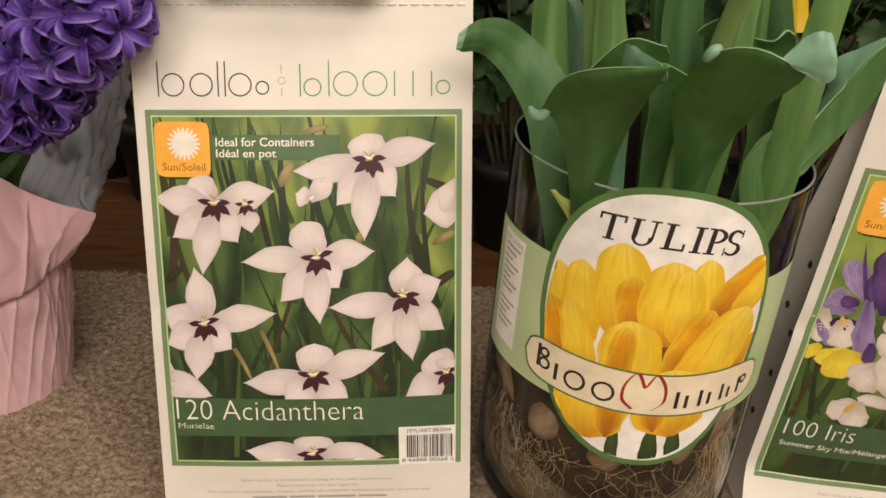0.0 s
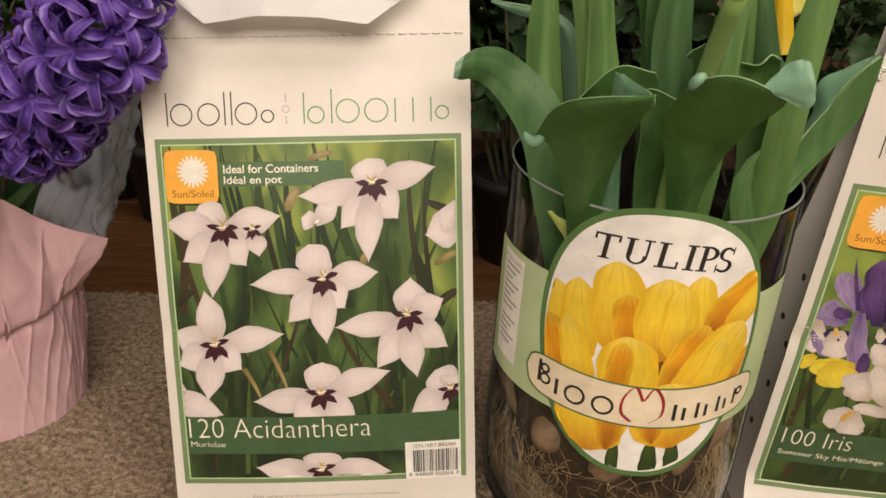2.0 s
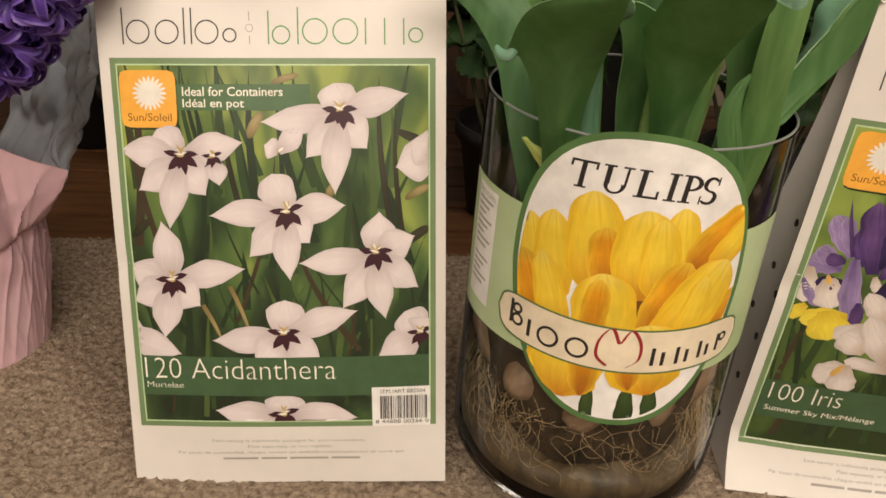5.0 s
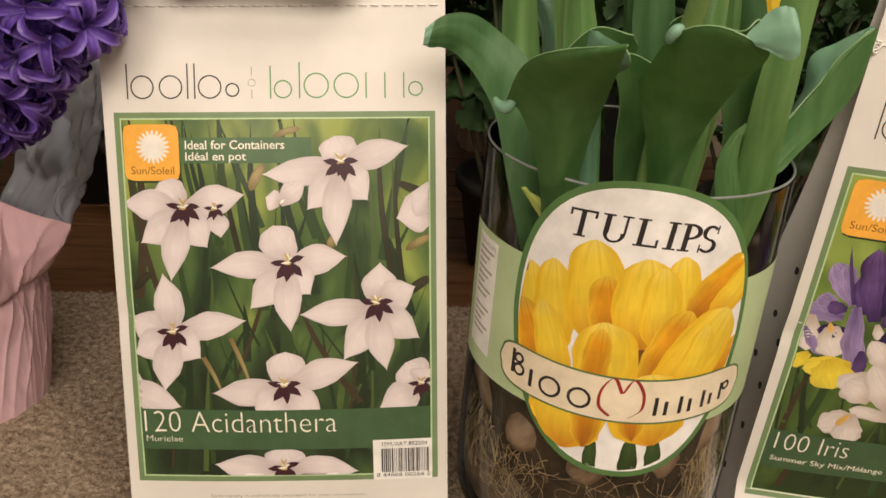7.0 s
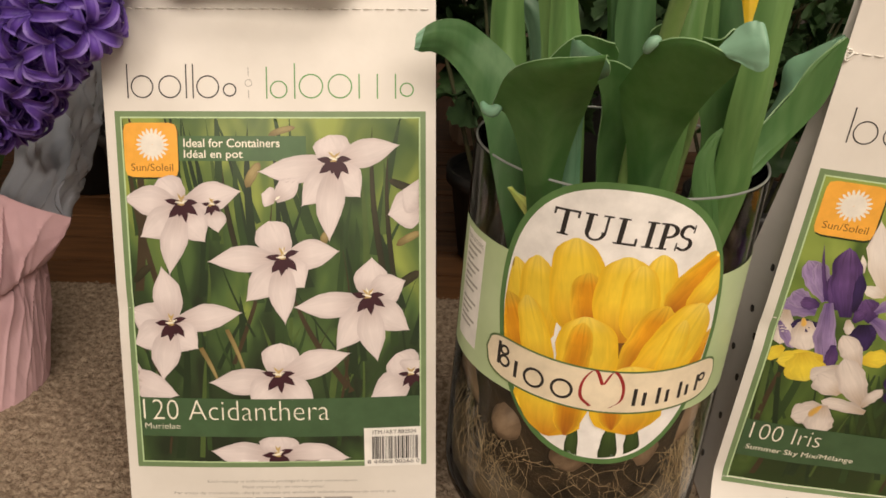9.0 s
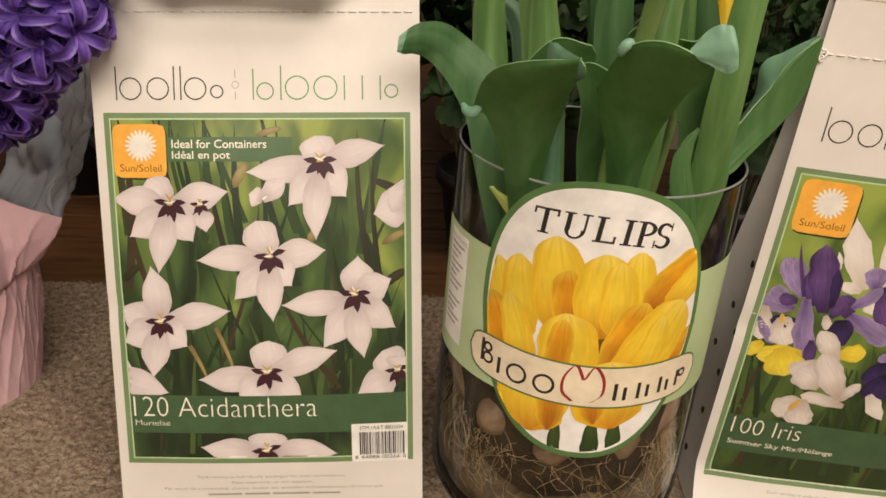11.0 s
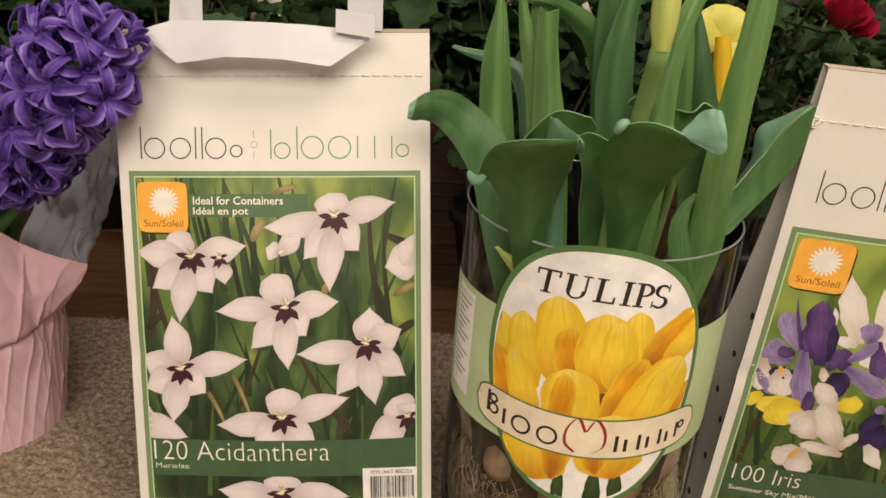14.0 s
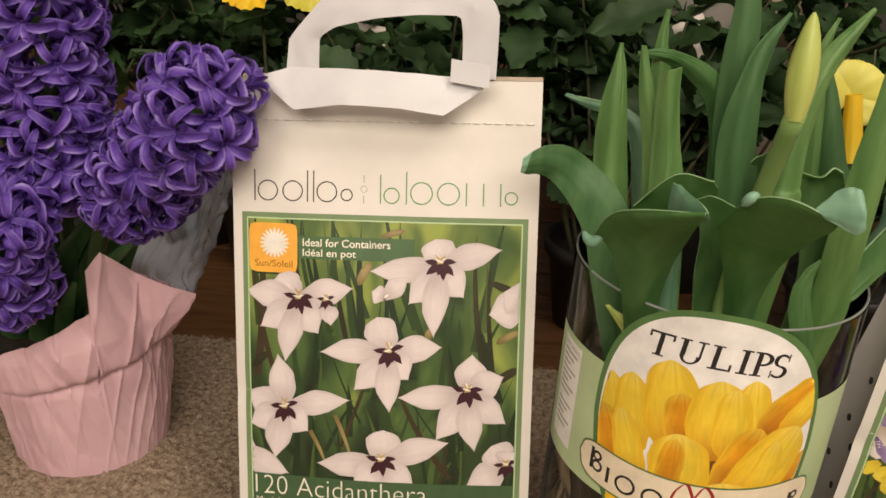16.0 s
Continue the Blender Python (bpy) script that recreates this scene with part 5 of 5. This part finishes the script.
def flower_head(lo, hi, radius, count, seed):
    rnd = random.Random(seed)
    lo, hi = Vector(lo) - Vector((PX, PY, 0)), Vector(hi) - Vector((PX, PY, 0))
    axis = (hi - lo).normalized()
    e1 = axis.orthogonal().normalized()
    e2 = axis.cross(e1)
    bm = bmesh.new()
    foot = Vector((lo.x * 0.15, lo.y * 0.15, 0.105))
    tube(bm, curve3([foot, foot.lerp(lo, 0.45) + Vector((0, 0, 0.035)), lo, hi + axis * radius * 0.4], 16), 0.0058, 10)
    stalk = part("flower_spike", bm, HSTEM, hya, "dense spike of curled violet florets")
    span = (hi - lo).length
    total = span + 2 * radius
    for i in range(count):
        s = -radius * 0.93 + total * 0.98 * (i + 0.5) / count
        q = 0 if 0 <= s <= span else (-s if s < 0 else s - span)
        rr = math.sqrt(max(0.0, 1 - (q / radius) ** 2))
        t = i * 2.39996 + rnd.uniform(-0.25, 0.25)
        out = (e1 * math.cos(t) + e2 * math.sin(t)) * rr + axis * (0 if q == 0 else (math.copysign(q / radius, s)))
        nrm = (out + axis * 0.12 + Vector([rnd.gauss(0, 0.3) for _ in range(3)])).normalized()
        p = lo + axis * min(max(s, 0), span) + out * (radius * rnd.uniform(0.78, 1.1))
        ob = new("floret", FLORETS[rnd.randrange(5)])
        ob.parent = stalk
        ob.matrix_basis = Matrix.Translation(p) @ nrm.to_track_quat("Z", "Y").to_matrix().to_4x4() @ Matrix.Rotation(rnd.uniform(0, 6.28), 4, "Z") @ Matrix.Scale(rnd.uniform(0.98, 1.22), 4)


flower_head((-0.243, 0.483, 0.252), (-0.178, 0.456, 0.32), 0.028, 68, 1)
flower_head((-0.302, 0.502, 0.268), (-0.3, 0.5, 0.38), 0.034, 88, 2)
flower_head((-0.328, 0.452, 0.2), (-0.318, 0.448, 0.232), 0.031, 50, 3)
for bx, by, tx, ty, tz, w in ((-0.02, -0.03, 0.06, -0.03, 0.235, 0.02), (0.0, -0.03, 0.085, -0.045, 0.21, 0.016), (-0.01, -0.04, 0.03, -0.06, 0.2, 0.02), (-0.03, -0.04, -0.02, -0.075, 0.19, 0.022),
                              (0.02, 0.0, 0.075, 0.01, 0.25, 0.018), (-0.04, -0.02, -0.07, -0.05, 0.21, 0.02), (0.01, -0.045, 0.045, -0.07, 0.18, 0.014), (0.0, -0.02, 0.05, -0.01, 0.24, 0.022), (-0.02, -0.01, 0.02, -0.02, 0.25, 0.024), (0.03, -0.02, 0.09, -0.03, 0.23, 0.016), (-0.03, 0, -0.02, -0.03, 0.24, 0.024)):
    blade("leaf", HLEAF, hya, [(bx, by, 0.11), (bx * 0.6 + tx * 0.4, by * 0.6 + ty * 0.4, 0.11 + (tz - 0.11) * 0.5), (tx, ty, tz)], [w * 0.9, w, 0.004], (1, 0.2, 0), (1, -0.1, 0), 0.7, 14, 6, label="dark green strap leaf")

# clear crumpled sleeve behind the hyacinth
SLEEVE, nt, b = shader("crinkled_clear_film", 0.17)
b.inputs["Base Color"].default_value = (0.58, 0.64, 0.74, 1)
v = coords(nt)
bump(nt, b, tex(nt, v, 26, 3, 0.5, 0.2), 0.5, 0.004)
trn, mix = nt.nodes.new("ShaderNodeBsdfTransparent"), nt.nodes.new("ShaderNodeMixShader")
mix.inputs[0].default_value = 0.56
nt.links.new(trn.outputs[0], mix.inputs[1])
nt.links.new(b.outputs[0], mix.inputs[2])
nt.links.new(mix.outputs[0], nt.nodes["Material Output"].inputs[0])


def film(a, b):
    deg = 92 - 26 * b + 85 * a + 4 * noise.noise(Vector((b * 5, 0, 2))) * (1 - a)
    z = 0.108 + (0.158 + 0.01 * noise.noise(Vector((a * 6, 1, 0)))) * b
    r = 0.066 + 0.074 * b ** 0.75 - 0.02 * a * b
    r += 0.008 * (1 - abs(noise.noise(Vector((a * 7, b * 4, 0)))) * 2) + 0.004 * (1 - 2 * abs(noise.noise(Vector((a * 16, b * 9, 5)))))
    return Vector((r * math.sin(radians(deg)), -r * math.cos(radians(deg)), z))


bm = bmesh.new()
sheet(bm, film, 60, 40)
part("clear_sleeve", bm, SLEEVE, hya, "crumpled translucent plastic sleeve")

# ---- daffodil behind the tulips ----
YEL = sheer(grainy("pale_yellow_petal", (0.7, 0.66, 0.1), (0.8, 0.76, 0.2), 30, 0.5, bs=0.2), 0.2, (0.75, 0.7, 0.12))
DEEP = sheer(grainy("deep_yellow_trumpet", (0.88, 0.6, 0.02), (0.92, 0.68, 0.04), 30, 0.5), 0.3, (0.9, 0.6, 0.03))
daf = thing("daffodil", pose(0.189, 0.472, 0.3425), "yellow daffodil bloom behind tulip leaves in the vase", "daffodil")
for k, turn in enumerate((118, 48, -14, 190)):
    t = radians(turn)
    bm = bmesh.new()

    def f(b, a):
        c, w = 2 * b - 1, 0.0115 * float(np.interp(a, *ROUND))
        x, y = a * 0.0195, c * w
        z = 0.004 * math.sin(a * 2.4) - 0.0025 * c * c * a + 0.0006 * math.sin(c * 9 + k) * a + 0.0012 * (k % 2)
        return Vector((x * math.cos(t) - y * math.sin(t), x * math.sin(t) + y * math.cos(t), z))
    sheet(bm, f, 10, 12)
    ob = part("petal", bm, YEL, daf, "pale lemon petal")
    ob.matrix_basis = pose(0, 0, 0.002, 74, 12, 0)
bm = bmesh.new()
sheet(bm, lambda a, b: Vector(((0.0042 + 0.0022 * b + 0.0012 * max(0, b - 0.8) * 5 + 0.0002 * math.sin(a * 69) * b) * math.cos(a * math.tau), (0.0042 + 0.0022 * b + 0.0012 * max(0, b - 0.8) * 5 + 0.0002 * math.sin(a * 69) * b) * math.sin(a * math.tau), 0.036 * b)), 48, 10, 0, True)
ob = part("trumpet", bm, DEEP, daf, "deep yellow trumpet hanging down")
ob.matrix_basis = pose(-0.004, -0.017, 0.006, 172, -7, 0)
bm = bmesh.new()
tube(bm, curve3([(-0.04, -0.02, -0.22), (-0.015, 0.004, -0.1), (0.0, 0.014, -0.005), (0, 0.006, 0.004)], 12), 0.0028, 8)
part("stem", bm, STEM, daf)

# ---- pots and plants behind ----
POTB = grainy("black_nursery_pot", (0.012, 0.012, 0.012), (0.025, 0.024, 0.023), 20, 0.5)
POTW = grainy("white_glazed_pot", (0.55, 0.5, 0.46), (0.66, 0.61, 0.56), 12, 0.3)
FOLI = [sheer(grainy("rose_leaf_dark", (0.017, 0.04, 0.015), (0.04, 0.08, 0.028), 40, 0.6, bs=0.4, spec=0.3, bd=0.001), 0.08, (0.05, 0.14, 0.02)),
        sheer(grainy("rose_leaf_mid", (0.022, 0.055, 0.018), (0.05, 0.1, 0.032), 40, 0.6, bs=0.4, spec=0.3, bd=0.001), 0.1, (0.07, 0.2, 0.03)),
        sheer(grainy("young_leaf_green", (0.06, 0.12, 0.03), (0.1, 0.17, 0.05), 40, 0.6, bs=0.4, spec=0.3, bd=0.001), 0.12, (0.12, 0.3, 0.04))]
TWIG = grainy("plant_twig", (0.04, 0.045, 0.02), (0.08, 0.08, 0.035), 60, 0.7)


def leaf_mesh(mat, long, wide, teeth):
    bm = bmesh.new()

    def f(b, a):
        q = 2 * b - 1
        w = wide / 2 * math.sin(math.pi * min(1, 0.06 + a * 0.94) ** 0.8) * (1 + (0.12 * (-1) ** round(a * 12) if teeth and abs(q) == 1 else 0))
        return Vector((q * w, a * long, 0.18 * wide * q * q - 0.25 * long * a * a + 0.006 * noise.noise(Vector((q * 2, a * 4, long * 90)))))
    sheet(bm, f, 4, 12)
    me = mesh_of("leaf", bm, mat)
    me.polygons.foreach_set("use_smooth", [True] * len(me.polygons))
    return me


SHAPES = [[leaf_mesh(FOLI[m], lo, wi, True) for lo, wi in ((0.034, 0.02), (0.042, 0.026), (0.05, 0.026))] for m in range(3)]


def bush(name, x, y, z0, top, spread, count, seed, label, mats, pot=POTB, pr=0.06, ph=0.1, size=1.25, deep=1.0):
    rnd = random.Random(seed)
    plant = thing(name, pose(x, y, z0), label, "potted plant", "plants behind")
    if pot:
        part("pot", lathe([(0, 0.001), (pr * 0.78, 0.001), (pr, ph), (pr * 1.06, ph), (pr * 1.06, ph - 0.014), (pr * 0.97, ph - 0.014), (pr * 0.95, ph - 0.006), (0, ph - 0.01)], 32), pot, plant, "plain round plant pot")
    twigs = []
    for k in range(max(6, count // 12)):
        a, r = rnd.uniform(0, 6.28), spread * math.sqrt(rnd.random())
        tip = Vector((r * math.cos(a), deep * r * math.sin(a), ph + (top - ph) * rnd.uniform(0.55, 1.0)))
        foot = Vector((tip.x * 0.25, tip.y * 0.25, ph * 0.8))
        cv = curve3([foot, foot.lerp(tip, 0.5) + Vector((0, 0, 0.25 * (top - ph) * 0.4)), tip], 10)
        bm = bmesh.new()
        tube(bm, cv, [0.0022 - 0.00012 * i for i in range(11)], 6)
        part("stem", bm, TWIG, plant)
        twigs.append(cv)
    for k in range(count):
        cv = twigs[k % len(twigs)]
        p = cv[min(10, 3 + int(8 * rnd.random() ** 0.8))]
        ob = new("leaf", SHAPES[rnd.choice(mats)][rnd.randrange(3)])
        ob.parent = plant
        ob.matrix_basis = Matrix.Translation(p + Vector([rnd.gauss(0, 0.008) for _ in range(3)])) @ Euler((rnd.gauss(0.1, 0.5), rnd.gauss(0, 0.6), rnd.uniform(0, 6.28))).to_matrix().to_4x4() @ Matrix.Scale(size * rnd.uniform(0.75, 1.25), 4)
    return plant


DECK = -0.0035
bush("leafy_plant", -0.4, 1.0, DECK, 0.42, 0.17, 240, 29, "dark green leafy plant in a black pot", (0, 0, 0, 1))
roses = bush("rose_bush", 0.34, 0.79, DECK, 0.35, 0.15, 260, 21, "miniature rose bush with red blooms in a black pot", (0, 0, 1, 1), size=0.95)
bush("leafy_plant", 0.1, 0.84, DECK, 0.4, 0.16, 300, 22, "dark green leafy plant in a black pot", (0, 0, 0, 1))
bush("leafy_plant", -0.1, 0.87, DECK, 0.38, 0.15, 300, 23, "dark green leafy plant in a black pot", (0, 0, 0, 1))
bush("leafy_plant", -0.3, 0.93, DECK, 0.38, 0.15, 220, 24, "dark green leafy plant in a black pot", (0, 0, 1))
bush("leafy_plant", -0.52, 0.8, DECK, 0.44, 0.17, 170, 25, "green leafy plant in a black pot", (0, 1, 1, 2), size=1.25)
bush("leafy_plant", 0.55, 0.95, DECK, 0.4, 0.18, 170, 26, "dark green leafy plant in a black pot", (0, 0, 1))
bush("leafy_plant", 0.25, 1.12, DECK, 0.44, 0.22, 200, 27, "dark green leafy plant standing behind others", (0, 0, 1))
bush("leafy_plant", -0.15, 1.15, DECK, 0.44, 0.25, 200, 28, "dark green leafy plant standing behind others", (0, 0, 0, 1))

RED = sheer(grainy("red_rose_petal", (0.3, 0.006, 0.03), (0.46, 0.014, 0.05), 50, 0.5, bs=0.2), 0.1, (0.6, 0.02, 0.04))


def rose(x, y, z, r, seed, tilt):
    rnd = random.Random(seed)
    ob = thing("rose", pose(x, y, z, tilt, 8, 0), "open red rose bloom on its stem", "rose", "red roses")
    for k in range(15):
        t0, rr = k * 2.4, r * (0.16 + 0.84 * (k / 14) ** 0.8)
        bm = bmesh.new()

        def f(a, b):
            th = t0 + (a - 0.5) * (2.6 - 1.1 * k / 14)
            q = rr * (0.35 + 0.65 * math.sin(1.5 * b)) * (1 + 0.1 * (k / 14) * max(0, b - 0.7) * 4)
            h = r * (1.5 * b - 0.4 * (k / 14) * b * b - 0.25 * (2 * a - 1) ** 2 * b) + 0.06 * r * noise.noise(Vector((a * 4, b * 3, k)))
            return Vector((q * math.cos(th), q * math.sin(th), h))
        sheet(bm, f, 8, 6)
        part("petal", bm, RED, ob)
    bm = bmesh.new()
    tube(bm, curve3([(0, 0, 0.002), (0.004, 0.03, -0.05), (0.0, 0.09, -0.13)], 10), 0.0016, 6)
    part("stem", bm, TWIG, ob)
    for k in range(5):
        bm = bmesh.new()
        petal(bm, lambda u, s, kk: Vector((u, s, 0.002 - 8 * (u * u + s * s))), 0, 0, 72 * k, r * 1.1, r * 0.35, 0)
        part("sepal", bm, FOLI[1], ob)


rose(0.276, 0.625, 0.364, 0.0155, 1, 35)
rose(0.319, 0.62, 0.333, 0.0165, 2, 30)
rose(0.336, 0.63, 0.328, 0.012, 4, 50)
budr = thing("rose_bud", pose(0.322, 0.65, 0.371, 8, -10, 0), "closed green rose bud with a red tip", "rose bud")
bm = bmesh.new()
tube(bm, [(0, 0, 0), (0, 0, 0.004), (0, 0, 0.009), (0, 0, 0.015)], [0.002, 0.0055, 0.005, 0.001], 10)
part("bud", bm, FOLI[2], budr)
bm = bmesh.new()
tube(bm, curve3([(0, 0, 0.001), (-0.012, 0.03, -0.05), (-0.01, 0.08, -0.12)], 8), 0.0013, 6)
part("stem", bm, TWIG, budr)


# ruffled yellow blooms
YB = sheer(grainy("bright_yellow_petal", (0.82, 0.5, 0.01), (0.9, 0.62, 0.03), 40, 0.5, bs=0.3), 0.15, (0.85, 0.5, 0.02))
YL = sheer(grainy("lemon_petal", (0.6, 0.55, 0.06), (0.72, 0.66, 0.12), 40, 0.5, bs=0.3), 0.15, (0.7, 0.6, 0.05))


def ruffled(x, y, z, r, mat, rot, seed):
    ob = thing("yellow_flower", pose(x, y, z, 62, 0, rot), "ruffled yellow flower above dark leaves", "flower", "yellow flowers")
    for k in range(5):
        t0 = k * math.tau / 5
        bm = bmesh.new()

        def f(a, b):
            th = t0 + (a - 0.5) * 1.7 * (0.35 + 0.65 * b)
            q = r * b * (1 - 0.1 * (2 * a - 1) ** 2) + 0.05 * r * math.sin(a * 31 + seed) * b ** 3
            return Vector((q * math.cos(th), q * math.sin(th), 0.25 * r * b * b + 0.09 * r * math.sin(a * 22 + k) * b ** 2))
        sheet(bm, f, 16, 6)
        part("petal", bm, mat, ob)
    bm = bmesh.new()
    tube(bm, curve3([(0, 0, 0.0), (0, -0.02, -0.04), (0, -0.12, -0.1)], 8), 0.0018, 6)
    part("stem", bm, TWIG, ob)


ruffled(-0.262, 0.8, 0.352, 0.034, YB, 0, 1)
ruffled(-0.205, 0.8, 0.349, 0.03, YL, 12, 2)

# pale cartons behind the plants
CARTON = grainy("pale_tan_carton", (0.38, 0.29, 0.22), (0.5, 0.4, 0.31), 10, 0.7)
for x, y, w, d, h, rz in ((0.13, 1.28, 0.16, 0.1, 0.36, 8), (0.4, 1.3, 0.13, 0.1, 0.35, -5), (-0.16, 1.3, 0.14, 0.1, 0.3, 4)):
    ctn = thing("carton", pose(x, y, -0.016, 0, 0, rz), "pale tan cardboard carton behind the plants", "carton", "cartons")
    bm = bmesh.new()
    box_into(bm, (-w / 2, -d / 2, 0), (w / 2, d / 2, h), 0.002)
    part("box_body", bm, CARTON, ctn, "", False)
    bm = bmesh.new()
    box_into(bm, (-w / 2 + 0.002, -d / 2 - 0.002, h + 0.0005), (w / 2 - 0.002, d / 2, h + 0.004), 0.001)
    part("flap", bm, CARTON, ctn, "", False)

bm_pot = thing("white_pot", pose(0.2, 0.985, DECK), "white glazed plant pot half hidden by leaves", "plant pot")
part("pot_body", lathe([(0, 0.26), (0.045, 0.26), (0.055, 0.34), (0.06, 0.345), (0.06, 0.365), (0.056, 0.365), (0.053, 0.345), (0, 0.335)], 32), POTW, bm_pot, "white glazed pot")
part("stand", lathe([(0, 0.0), (0.06, 0.0), (0.06, 0.26), (0, 0.26)], 32), POTB, bm_pot, "dark round stand")
for x, y, z, w, h, rz, ry, mt in ((-0.155, 0.84, 0.285, 0.03, 0.012, 5, 8, POTW), (-0.16, 0.86, 0.3, 0.034, 0.01, -4, 6, POTW), (-0.14, 0.8, 0.27, 0.02, 0.01, 10, -12, KRAFT), (0.15, 0.8, 0.33, 0.03, 0.01, 10, -25, POTW)):
    tg = thing("plant_tag", pose(x, y, z, -15, ry, rz), "pale plastic plant tag stuck among leaves", "plant tag", "plant tags")
    bm = bmesh.new()
    box_into(bm, (-w / 2, -0.0006, -h / 2), (w / 2, 0.0006, h / 2), 0.0004)
    part("tag", bm, mt, tg)
    bm = bmesh.new()
    box_into(bm, (-0.003, -0.0005, -0.1), (0.003, 0.0005, -h / 2), 0.0003)
    part("stake", bm, mt, tg)
